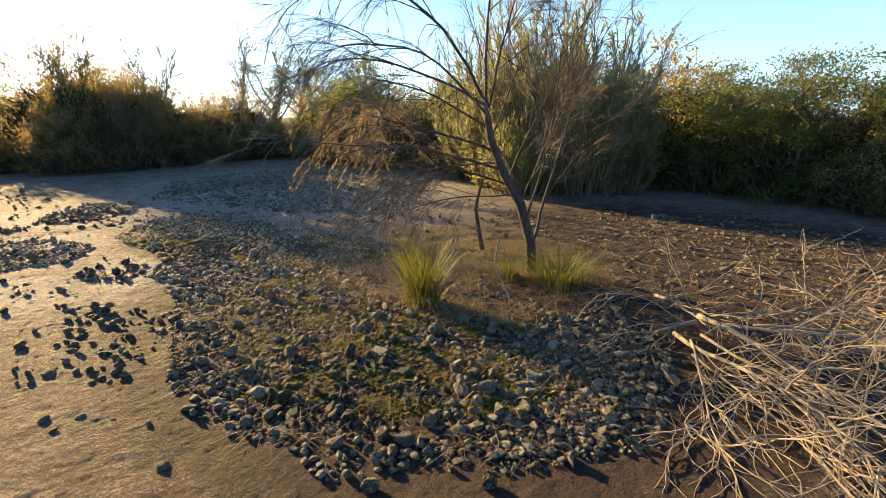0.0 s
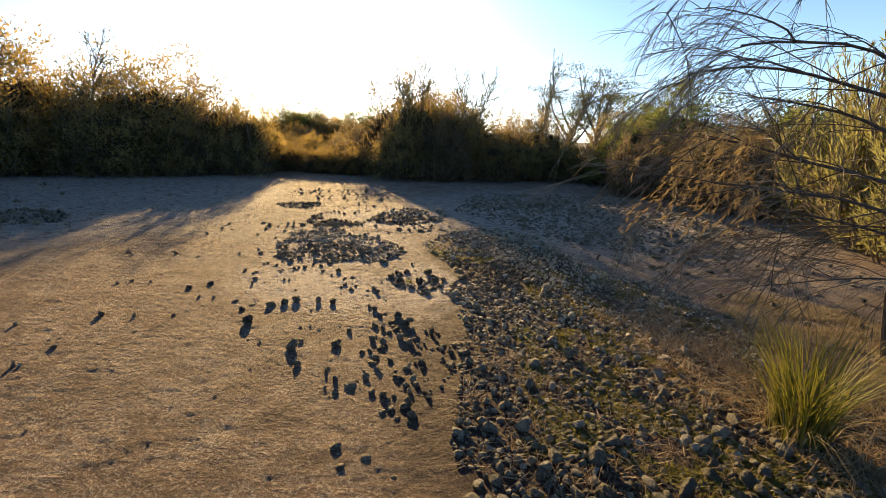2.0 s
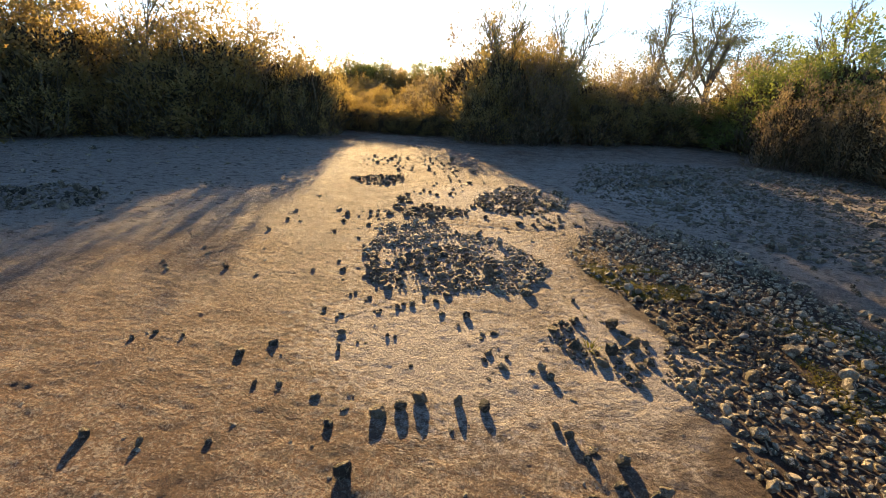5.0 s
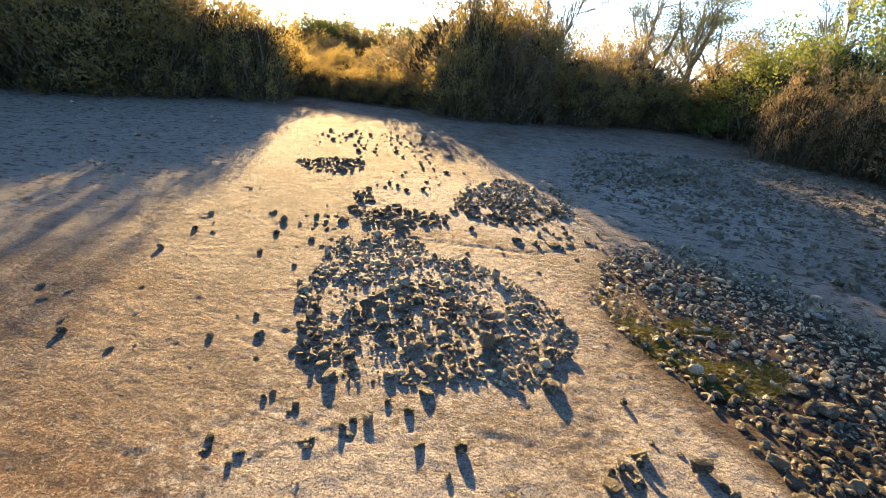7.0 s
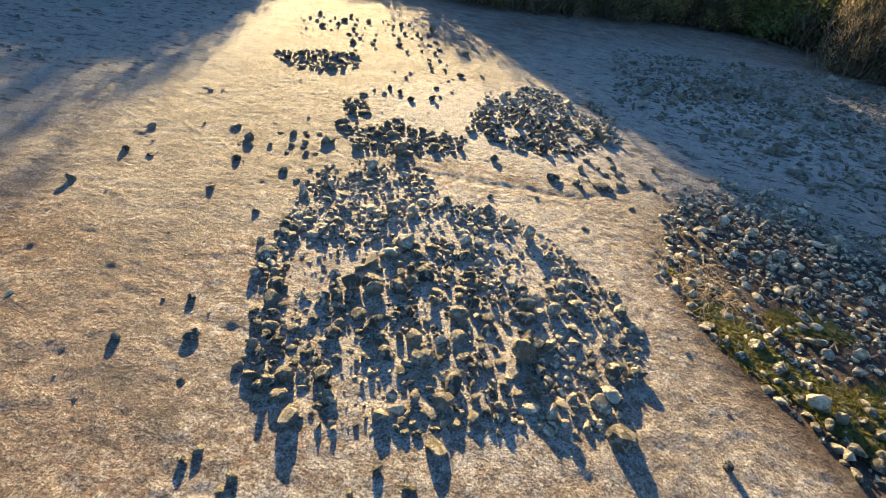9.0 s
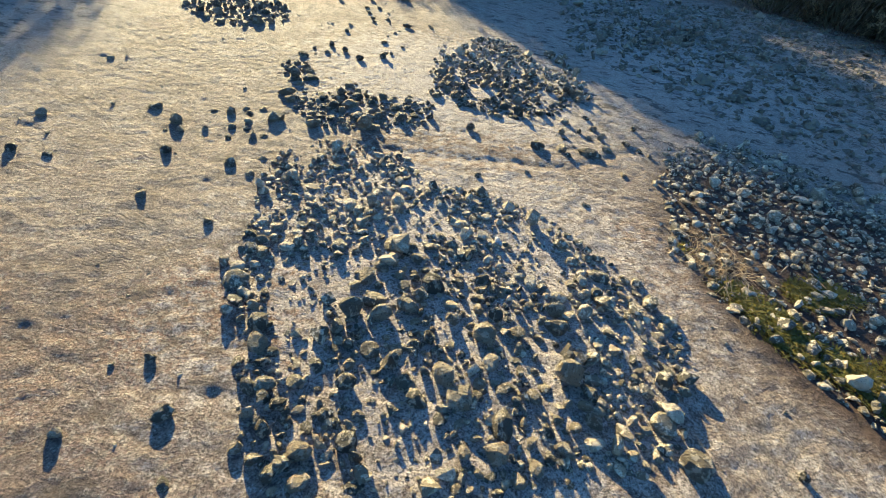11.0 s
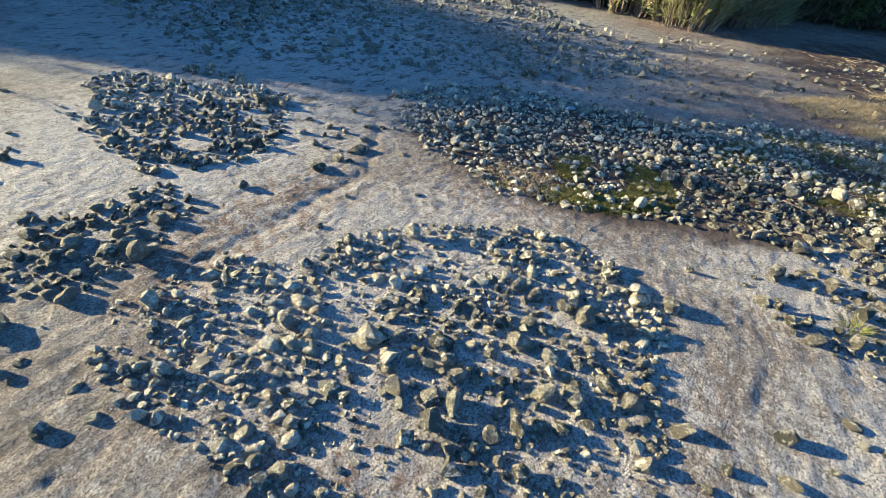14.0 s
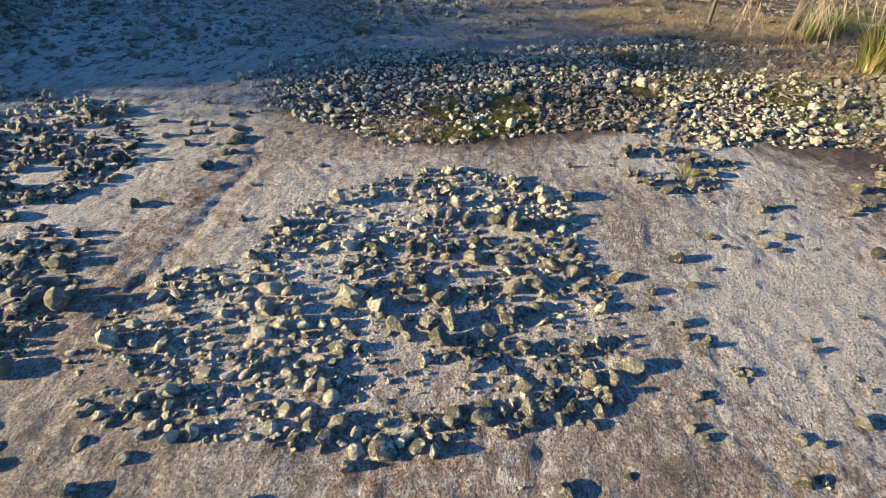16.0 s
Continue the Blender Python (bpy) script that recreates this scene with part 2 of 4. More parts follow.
GROUND = rock_ground()
TONES = [(0.0, (0.075, 0.068, 0.050)), (0.3, (0.15, 0.13, 0.092)), (0.5, (0.38, 0.31, 0.205)), (0.75, (0.10, 0.088, 0.065)), (1.0, (0.50, 0.43, 0.31))]
STONE = stone_matter("weathered_stone", TONES, (0.56, 0.49, 0.36))
STONES = stone_matter("weathered_stones", TONES, (0.56, 0.49, 0.36), "World")
EARTH_TONES = [(0.0, (0.085, 0.078, 0.062)), (0.4, (0.16, 0.145, 0.115)), (0.7, (0.11, 0.098, 0.078)), (1.0, (0.34, 0.31, 0.25))]
MOSSED = stone_matter("mossy_stone", EARTH_TONES, (0.25, 0.22, 0.14))
EARTHY = stone_matter("mossy_stones", EARTH_TONES, (0.25, 0.22, 0.14), "World")
PALE = stone_matter("bleached_stone", [(0.0, (0.66, 0.68, 0.70)), (1.0, (0.74, 0.75, 0.76))], (0.6, 0.6, 0.58))
HEATH = leaf_matter("heath_leaf", [(0.0, (0.08, 0.075, 0.032)), (0.5, (0.135, 0.115, 0.055)), (1.0, (0.21, 0.165, 0.085))], (0.68, 0.48, 0.13), 0.50)
GREEN = leaf_matter("green_leaf", [(0.0, (0.045, 0.06, 0.02)), (0.5, (0.08, 0.10, 0.032)), (1.0, (0.13, 0.14, 0.05))], (0.36, 0.40, 0.08), 0.42)
BROWN = leaf_matter("dry_leaf", [(0.0, (0.11, 0.082, 0.045)), (0.5, (0.19, 0.145, 0.08)), (1.0, (0.28, 0.225, 0.13))], (0.44, 0.34, 0.16), 0.4)
BROOM = leaf_matter("broom_leaf", [(0.0, (0.11, 0.12, 0.045)), (0.5, (0.20, 0.20, 0.085)), (1.0, (0.30, 0.27, 0.13))], (0.46, 0.44, 0.16), 0.44)
GUM = leaf_matter("gum_leaf", [(0.0, (0.05, 0.06, 0.03)), (1.0, (0.11, 0.12, 0.06))], (0.25, 0.25, 0.08), 0.3)
SEDGE = leaf_matter("sedge_blade", [(0.0, (0.06, 0.085, 0.018)), (0.6, (0.16, 0.175, 0.03)), (1.0, (0.26, 0.21, 0.07))], (0.42, 0.40, 0.06), 0.30)
MOSS = leaf_matter("moss", [(0.0, (0.05, 0.055, 0.012)), (0.5, (0.10, 0.10, 0.02)), (1.0, (0.17, 0.13, 0.025))], (0.40, 0.33, 0.05), 0.35)
STRAW = leaf_matter("dry_straw", [(0.0, (0.13, 0.09, 0.045)), (0.5, (0.27, 0.195, 0.10)), (1.0, (0.44, 0.34, 0.19))], (0.4, 0.3, 0.15), 0.2)
# twig brown darkened to carry the shade inside the shrubs
THICKET = bark_matter("shade_toned_thicket", (0.03, 0.025, 0.014), (0.12, 0.095, 0.05), 34)
BARK = bark_matter("dark_bark", (0.035, 0.027, 0.022), (0.12, 0.092, 0.072))
TWIG = bark_matter("grey_twig", (0.10, 0.075, 0.05), (0.27, 0.21, 0.15))
DEADWOOD = bark_matter("bleached_deadwood", (0.17, 0.125, 0.085), (0.46, 0.38, 0.28), 22)


# ---- builders ----
def mesh_of(name, verts, faces, matter, smooth=False):
    me = bpy.data.meshes.new(name)
    me.from_pydata(verts, [], faces)
    me.materials.append(matter)
    if smooth:
        me.polygons.foreach_set("use_smooth", [True] * len(me.polygons))
    me.update()
    return me


def part(name, data, parent, label=""):
    ob = new(name, data)
    ob.parent = parent
    if label:
        tagged(ob, label)
    return ob


def empty(name, m):
    ob = new(name)
    ob.empty_display_size = 0.1
    ob.matrix_world = m
    return ob


def sweep(V, F, pts, r0, r1, sides=5):
    """A tapered round limb along pts."""
    base, n = len(V), len(pts)
    side = None
    for i, p in enumerate(pts):
        way = (pts[min(i + 1, n - 1)] - pts[max(i - 1, 0)]).normalized()
        if side is None:
            side = way.orthogonal().normalized()
        side = (side - way * side.dot(way)).normalized()
        up = way.cross(side)
        r = r0 + (r1 - r0) * i / (n - 1)
        for k in range(sides):
            a = 2 * math.pi * k / sides
            V.append(tuple(p + side * (r * math.cos(a)) + up * (r * math.sin(a))))
    for i in range(n - 1):
        for k in range(sides):
            a, b = base + i * sides + k, base + i * sides + (k + 1) % sides
            F.append((a, b, b + sides, a + sides))
    F.append(tuple(base + k for k in range(sides))[::-1])
    F.append(tuple(base + (n - 1) * sides + k for k in range(sides)))


def grown(rng, start, way, length, steps, wobble, lift=0.0):
    """Points of a limb that wanders from start; lift bends it up (or down)."""
    pts, d = [Vector(start)], Vector(way).normalized()
    for _ in range(steps):
        d = (d + Vector((rng.uniform(-1, 1), rng.uniform(-1, 1), rng.uniform(-1, 1))) * wobble + Vector((0, 0, lift))).normalized()
        pts.append(pts[-1] + d * (length / steps))
    return pts


def spot(pts, f):
    f = min(max(f, 0.0), 0.9999) * (len(pts) - 1)
    i = int(f)
    return pts[i].lerp(pts[i + 1], f - i), (pts[i + 1] - pts[i]).normalized()


def leaf(V, F, rng, p, way, length, width):
    """One lance-shaped leaf, folded a little along its midrib."""
    side = way.cross(Vector((rng.uniform(-1, 1), rng.uniform(-1, 1), rng.uniform(-1, 1))))
    if side.length < 1e-4:
        side = way.orthogonal()
    side = side.normalized() * (width / 2)
    lift = way.cross(side).normalized() * (width * 0.25)
    i = len(V)
    mid = p + way * (length * 0.45)
    V.extend((tuple(p), tuple(mid + side + lift), tuple(p + way * length), tuple(mid - side + lift)))
    F.append((i, i + 1, i + 2))
    F.append((i, i + 2, i + 3))


def aside(rng, way, spread):
    return (way + Vector((rng.gauss(0, 1), rng.gauss(0, 1), rng.gauss(0, 1))) * spread).normalized()


def heath_meshes(seed, leafy, stems=26, twigs=9, leaves=14, spread=0.55, low=0.03, leaf_len=0.04, leaf_wide=0.009, upright=0.10, core=0.22, shown=0.4):
    """A shrub 1 m high and about 1 m wide: a fan of stems that ends in upright plumes of fine leaves."""
    rng = random.Random(seed)
    V, F, LV, LF = [], [], [], []
    for s in range(stems):
        a, q = rng.uniform(0, 6.283), rng.random() ** 0.5
        way = Vector((math.cos(a) * q * spread, math.sin(a) * q * spread, 1))
        root = Vector((math.cos(a), math.sin(a), 0)) * (core * q) - Vector((0, 0, 0.03))
        long = rng.uniform(0.45, 1.0) * (1.1 - 0.55 * q * q)
        pts = grown(rng, root, way, long, 6, 0.14, upright)
        sweep(V, F, pts, 0.008, 0.0025, 4)
        for k in range(twigs):
            f = low + (1 - low) * (k + rng.random()) / twigs
            p, d = spot(pts, f)
            tw = grown(rng, p, aside(rng, d + Vector((0, 0, 0.15)), 0.55), rng.uniform(0.08, 0.22) * (1.2 - 0.55 * f), 3, 0.14, 0.10)
            if rng.random() < shown:
                sweep(V, F, tw, 0.0028, 0.001, 3)
            for j in range(leaves):
                p2, d2 = spot(tw, rng.uniform(0.05, 1.0))
                leaf(LV, LF, rng, p2, aside(rng, d2, 0.38), leaf_len * rng.uniform(0.5, 1.1), leaf_wide)
    top = sorted(v[2] for v in LV)[int(len(LV) * 0.985)]
    fit = lambda vs: [(x, y, z / top) for x, y, z in vs]
    return mesh_of("stem_fan", fit(V), F, TWIG), mesh_of("foliage", fit(LV), LF, leafy)


def clump_meshes(seed, leafy, clumps=80, leaves=42, size=0.075, tall=1.0, leaf_len=0.034, leaf_wide=0.009, up=0.5, ragged=0.22):
    """A shrub 1 m high: a lumpy dome of many leafy clumps, each at the end of its own crooked stem."""
    rng = random.Random(seed)
    V, F, LV, LF = [], [], [], []
    for c in range(clumps):
        a, h = rng.uniform(0, 6.283), rng.random() ** 0.85
        ring = math.sqrt(1 - h * h)
        way = Vector((math.cos(a) * ring, math.sin(a) * ring, h))
        deep = (rng.uniform(0.82, 1.0) if rng.random() < 0.75 else rng.uniform(0.4, 0.8)) * (1 + 0.35 * noise.noise(way * 2.4 + Vector((seed, 3, 0))))
        tip = Vector((way.x * 0.50 * deep, way.y * 0.50 * deep, 0.05 + 0.80 * way.z * deep + rng.uniform(0, 1) ** 2 * ragged * h))
        root = Vector((tip.x * 0.22, tip.y * 0.22, -0.03))
        elbow = root.lerp(tip, 0.5) + Vector((tip.x * 0.22 + rng.uniform(-0.05, 0.05), tip.y * 0.22 + rng.uniform(-0.05, 0.05), -0.04))
        if rng.random() < 0.4:
            sweep(V, F, grown(rng, root, elbow - root, (elbow - root).length, 2, 0.15) + [elbow.lerp(tip, 0.6), tip], 0.0045, 0.0015, 3)
        tilt = Vector((tip.x * 0.9, tip.y * 0.9, up + 0.2))
        for j in range(leaves):
            o = Vector((rng.gauss(0, size * 0.55), rng.gauss(0, size * 0.55), rng.gauss(0, size * 0.55 * tall)))
            p = tip + o
            if p.z < 0.0:
                continue
            d = aside(rng, (o * 7 + tilt).normalized(), 0.55)
            side = d.cross(Vector((rng.uniform(-1, 1), rng.uniform(-1, 1), rng.uniform(-1, 1)))).normalized() * (leaf_wide * 0.55)
            k = len(LV)
            LV.extend((tuple(p - side), tuple(p + side), tuple(p + d * (leaf_len * rng.uniform(0.6, 1.2)))))
            LF.append((k, k + 1, k + 2))
    top = sorted(v[2] for v in LV)[int(len(LV) * 0.985)]
    fit = lambda vs: [(x, y, z / top) for x, y, z in vs]
    # inner twigs fill the dome; shade is put into their dark colour
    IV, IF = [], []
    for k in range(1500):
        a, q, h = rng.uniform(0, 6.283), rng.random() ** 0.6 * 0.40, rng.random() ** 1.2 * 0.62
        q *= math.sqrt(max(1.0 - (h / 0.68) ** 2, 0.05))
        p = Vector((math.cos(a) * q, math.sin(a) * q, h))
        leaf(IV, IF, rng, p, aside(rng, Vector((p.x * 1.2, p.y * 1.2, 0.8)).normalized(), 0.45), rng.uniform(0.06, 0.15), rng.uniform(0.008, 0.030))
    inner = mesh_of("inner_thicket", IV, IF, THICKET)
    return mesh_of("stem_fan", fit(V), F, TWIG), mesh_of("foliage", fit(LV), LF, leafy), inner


def shrub_kind(name, meshes):
    def plant(x, y, height, width=None, label="", category="shrub", group=""):
        w = width if width else height
        root = empty(name, Matrix.Translation((x, y, 0)) @ Matrix.Rotation(random.uniform(0, 6.283), 4, "Z") @ Matrix.Diagonal((w, w, height, 1)))
        part("stem_fan", meshes[0], root)
        part("foliage", meshes[1], root)
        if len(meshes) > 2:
            part("inner_thicket", meshes[2], root, "dense twigs inside the shrub, toned dark for its shade")
        return tagged(root, label, category, group)
    return plant


# ---- the ground: one sheet from the stones to the horizon ----
def axis(lo, hi, step, reach):
    xs, s = list(np.arange(lo, hi + 1e-6, step)), step
    up, x = [], hi
    while x < reach:
        s *= 1.13
        x += s
        up.append(x)
    down, x, s = [], lo, step
    while x > -reach:
        s *= 1.13
        x -= s
        down.append(x)
    return down[::-1] + xs + up


def ground_height(x, y):
    """Low swells, flakes and the worn groove of the rock."""
    fade = 1.0 / (1.0 + (max(abs(x + 1) - 9, 0) + max(abs(y - 6) - 9, 0)) * 0.2)
    h = 0.010 * noise.noise((x * 0.9, y * 0.9, 3)) + 0.007 * noise.noise((x * 4.0, y * 2.6, 8)) + 0.004 * noise.noise((x * 11, y * 8, 1))
    h += 0.0075 * (0.5 - abs(noise.noise((x * 5.6 + y * 1.6, y * 7.6, 4)))) + 0.0045 * noise.noise((x * 14, y * 21, 6))
    h += 0.0055 * (0.28 - abs(noise.noise((x * 17, y * 19 + x * 4, 14)))) + 0.0030 * noise.noise((x * 33, y * 36, 17))
    along = abs(y - 7.93 - 0.05 * math.sin(x * 3.0) - max(x + 1.6, 0) * 0.9)
    if -2.9 < x < -1.0:
        h -= 0.010 * math.exp(-(along / 0.045) ** 2)
    return h * fade


def ground_sheet():
    xs, ys = axis(-4.9, 2.5, 0.0155, 420), axis(1.2, 9.2, 0.0155, 420)
    verts = [(x, y, ground_height(x, y)) for y in ys for x in xs]
    w = len(xs)
    faces = [(j * w + i, j * w + i + 1, (j + 1) * w + i + 1, (j + 1) * w + i) for j in range(len(ys) - 1) for i in range(w - 1)]
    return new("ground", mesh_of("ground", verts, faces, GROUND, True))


tagged(ground_sheet(), "weathered pinkish sandstone platform with pale lichen", "ground", kind="structure")


# ---- stones ----
def stone_shape(seed, flat, level=2):
    """A lumpy stone about 1 across: a rounded body with a few broken faces."""
    rng = random.Random(seed)
    bm = bmesh.new()
    bmesh.ops.create_icosphere(bm, subdivisions=level, radius=1.0)
    cuts = [(Vector((rng.gauss(0, 1), rng.gauss(0, 1), rng.gauss(0, 1))).normalized(), rng.uniform(0.50, 0.82)) for _ in range(9)]
    deep = rng.uniform(0.75, 0.95)
    for v in bm.verts:
        p = v.co * (1 + 0.22 * noise.noise(v.co * 1.3 + Vector((seed * 3.7, 0, 0))))
        for way, reach in cuts:
            d = p.dot(way) - reach
            if d > 0:
                p -= way * (d * 0.90)
        p *= 1 + 0.13 * noise.noise(p * 3.6 + Vector((0, seed * 1.9, 0)))
        v.co = Vector((p.x * 0.56, p.y * 0.50 * deep, p.z * flat))
    low = min(v.co.z for v in bm.verts)
    for v in bm.verts:
        v.co.z -= low + 0.07
    me = bpy.data.meshes.new("stone")
    bm.to_mesh(me)
    bm.free()
    me.materials.append(STONE)
    return me


def in_matter(me, matter):
    twin = me.copy()
    twin.materials.clear()
    twin.materials.append(matter)
    return twin


FLATS = (0.24, 0.29, 0.35, 0.42)
SHAPES = [stone_shape(k + 5, FLATS[k % 4]) for k in range(40)]
ROUGH = [stone_shape(k + 5, FLATS[k % 4], 1) for k in range(40)]
MOSSY = [in_matter(me, MOSSED) for me in SHAPES]
TALL = [stone_shape(k + 90, 0.45) for k in range(10)]


def inside(x, y, ring):
    hit, j = False, len(ring) - 1
    for i in range(len(ring)):
        (xi, yi), (xj, yj) = ring[i], ring[j]
        if (yi > y) != (yj > y) and x < (xj - xi) * (y - yi) / (yj - yi) + xi:
            hit = not hit
        j = i
    return hit


TAKEN = {}


def free_at(x, y, s, near_by=0.42):
    cx, cy = int(x // 0.2), int(y // 0.2)
    for i in (-1, 0, 1):
        for j in (-1, 0, 1):
            for px, py, ps in TAKEN.get((cx + i, cy + j), ()):
                if (px - x) ** 2 + (py - y) ** 2 < ((s + ps) * near_by) ** 2:
                    return False
    return True


def take(x, y, s):
    TAKEN.setdefault((int(x // 0.2), int(y // 0.2)), []).append((x, y, s))


def stone_pose(rng, x, y, s, z=None):
    tilt = Euler((rng.uniform(-0.35, 0.35), rng.uniform(-0.35, 0.35), rng.uniform(0, 6.283)))
    at = (x, y, ground_height(x, y) - 0.004 if z is None else z)
    return Matrix.LocRotScale(at, tilt, (s, s * rng.uniform(0.85, 1.15), s * rng.uniform(0.85, 1.2)))


def lone_stones(rows, label, group, seed, upright=False):
    """Stones that lie (or stand) singly on the bare rock."""
    rng = random.Random(seed)
    for x, y, s in rows:
        if not free_at(x, y, s, 0.3):
            continue
        take(x, y, s)
        ob = new("stone", rng.choice(TALL if upright and s > 0.075 else SHAPES))
        ob.matrix_world = stone_pose(rng, x, y, s * (0.7 if upright else 0.8))
        tagged(ob, label, "stone", group)


def stone_pile(name, ring, tries, size, label, seed, hub, gap=0.42, thin=0.0, second=0.10, limit=300, fine=False, bare=(), dirty=False, clump=-1.0):
    """A heap of loose stones within a ring: the nearest are parts, the rest one mesh."""
    rng = random.Random(seed)
    xs, ys = [p[0] for p in ring], [p[1] for p in ring]
    mid = (sum(xs) / len(xs), sum(ys) / len(ys))
    root = empty(name, Matrix.Translation((*mid, 0)))
    tagged(root, label, "stone pile")
    got = []
    for _ in range(tries):
        x, y = rng.uniform(min(xs), max(xs)), rng.uniform(min(ys), max(ys))
        wx, wy = x + 0.10 * noise.noise((x * 4, y * 4, 2)), y + 0.10 * noise.noise((x * 4, y * 4, 5))
        if not inside(wx, wy, ring) or noise.noise((x * 2.3, y * 1.5, seed)) < thin - 1 or (any(inside(wx, wy, hole) for hole in bare) and rng.random() < 0.88):
            continue
        if noise.noise((x * 5.2, y * 5.2, seed + 9)) < clump and rng.random() < 0.92:
            continue
        s = min(size * math.exp(rng.gauss(-0.04, 0.46)), size * 1.95)
        if free_at(x, y, s, gap):
            take(x, y, s)
            got.append((x, y, s, None))
    for x, y, s, _ in list(got):
        if rng.random() < second and s > size:
            got.append((x + s * 0.25, y + s * 0.2, s * 0.7, ground_height(x, y) + s * 0.42))
    got.sort(key=lambda g: (g[0] - hub[0]) ** 2 + (g[1] - hub[1]) ** 2)
    back = Matrix.Translation((-mid[0], -mid[1], 0))
    V, F = [], []
    for i, (x, y, s, z) in enumerate(got):
        me, m = rng.choice((MOSSY if dirty else SHAPES) if fine and i < limit * 2 else ROUGH), back @ stone_pose(rng, x, y, s, z)
        if i < limit:
            ob = part("stone", me, root)
            ob.matrix_basis = m
        else:
            k = len(V)
            V.extend(tuple(m @ v.co) for v in me.vertices)
            F.extend(tuple(k + j for j in p.vertices) for p in me.polygons)
    if V:
        tagged(part("stone_rubble", mesh_of("stone_rubble", V, F, EARTHY if dirty else STONES), root), kind="stuff")
    return root


WEST_STONES = [(-4.47, 5.57, 0.07), (-4.04, 5.77, 0.07), (-3.71, 5.74, 0.055), (-4.43, 6, 0.08),
    (-4.38, 6.12, 0.055), (-4.38, 6.85, 0.08), (-4.42, 7.28, 0.08), (-4.25, 7.28, 0.07), (-4.53, 7.64, 0.08),
    (-4.08, 7.92, 0.1), (-3.79, 7.47, 0.09), (-4.69, 8.49, 0.08), (-3.69, 7.08, 0.07), (-3.31, 5.99, 0.055),
    (-3.21, 6.27, 0.055), (-2.76, 5.7, 0.055), (-2.62, 5.66, 0.055), (-2.85, 5.38, 0.07), (-2.7, 5.35, 0.07),
    (-2.58, 5.12, 0.09), (-2.37, 5.05, 0.04), (-2.22, 5.18, 0.04), (-2.9, 4.85, 0.1), (-3.03, 4.69, 0.07),
    (-3.5, 4.74, 0.055), (-3.69, 4.71, 0.055), (-2.5, 4.94, 0.055), (-2.47, 5.49, 0.06), (-2.32, 5.56, 0.055),
    (-2.28, 5.67, 0.08)]
NORTH_STONES = [(-2.02, 5.6, 0.1), (-1.85, 5.63, 0.1), (-1.87, 5.48, 0.055), (-1.61, 5.45, 0.1), (-1.73, 5.24, 0.04),
    (-1.6, 5.19, 0.09), (-1.48, 5.19, 0.055), (-1.49, 5.06, 0.1), (-1.25, 5.13, 0.09), (-2.01, 4.9, 0.05),
    (-3.35, 6.97, 0.055), (-3.72, 7.76, 0.055), (-3.58, 7.72, 0.055), (-3.62, 8.08, 0.07), (-3.53, 8.12, 0.07),
    (-1.59, 8.14, 0.08), (-1.1, 6.17, 0.055), (-1.01, 5.93, 0.055), (-1.16, 5.77, 0.055), (-4.85, 9.99, 0.08),
    (-5.37, 11.35, 0.055), (-4.95, 11.65, 0.08), (-4.88, 12.06, 0.07), (-4.4, 11.68, 0.08), (-4.53, 12.55, 0.07),
    (-4.05, 11.6, 0.08), (-3.99, 12.32, 0.07), (-3.42, 10.86, 0.08), (-3.05, 9.78, 0.08), (-3.43, 9.95, 0.08)]
STANDING_STONES = [(-2.01, 4.03, 0.13), (-2.02, 4.43, 0.13), (-1.92, 4.52, 0.11), (-1.84, 4.61, 0.14),
    (-1.65, 4.64, 0.11), (-1.52, 4.64, 0.11), (-2.22, 4.29, 0.08), (-1.55, 4.05, 0.055), (-1.39, 4.06, 0.055),
    (-1.25, 4.16, 0.055), (-1.15, 4.09, 0.09), (-1.44, 3.71, 0.15), (-1.43, 3.82, 0.09), (-1.15, 3.84, 0.12),
    (-1.28, 3.46, 0.08), (-1.07, 3.47, 0.05), (-1.21, 5.05, 0.08), (-1.07, 4.89, 0.07), (-1.08, 4.58, 0.08),
    (-0.99, 4.46, 0.07), (-0.84, 4.49, 0.12), (-0.97, 4.24, 0.08), (-0.89, 4.2, 0.08), (-1.64, 4.45, 0.055),
    (-0.91, 3.97, 0.1), (-0.82, 3.95, 0.1), (-0.71, 4.05, 0.1), (-0.87, 3.79, 0.08), (-0.92, 3.75, 0.07)]
STREWN_STONES = [(-1.8, 3.25, 0.055), (-1.57, 3.34, 0.04), (-3.04, 3.3, 0.07), (-3.03, 3.01, 0.05),
    (-3.19, 3.39, 0.04), (-3.22, 3.86, 0.09), (-2.96, 3.92, 0.07), (-2.67, 4.02, 0.05), (-2.73, 3.67, 0.04),
    (-3.87, 3.53, 0.08), (-3.67, 3.55, 0.055), (-2.75, 4.46, 0.05), (-2.62, 4.49, 0.06), (-2.39, 4.47, 0.08),
    (-2.2, 4.42, 0.07), (-2.7, 5.29, 0.055), (-2.84, 5.35, 0.055), (-2.46, 5.45, 0.055), (-4.57, 6.12, 0.06),
    (-4.14, 5.86, 0.055), (-4.64, 5.7, 0.055), (-3.77, 4.6, 0.055), (-3.07, 4.74, 0.04), (-2.49, 4.93, 0.055)]
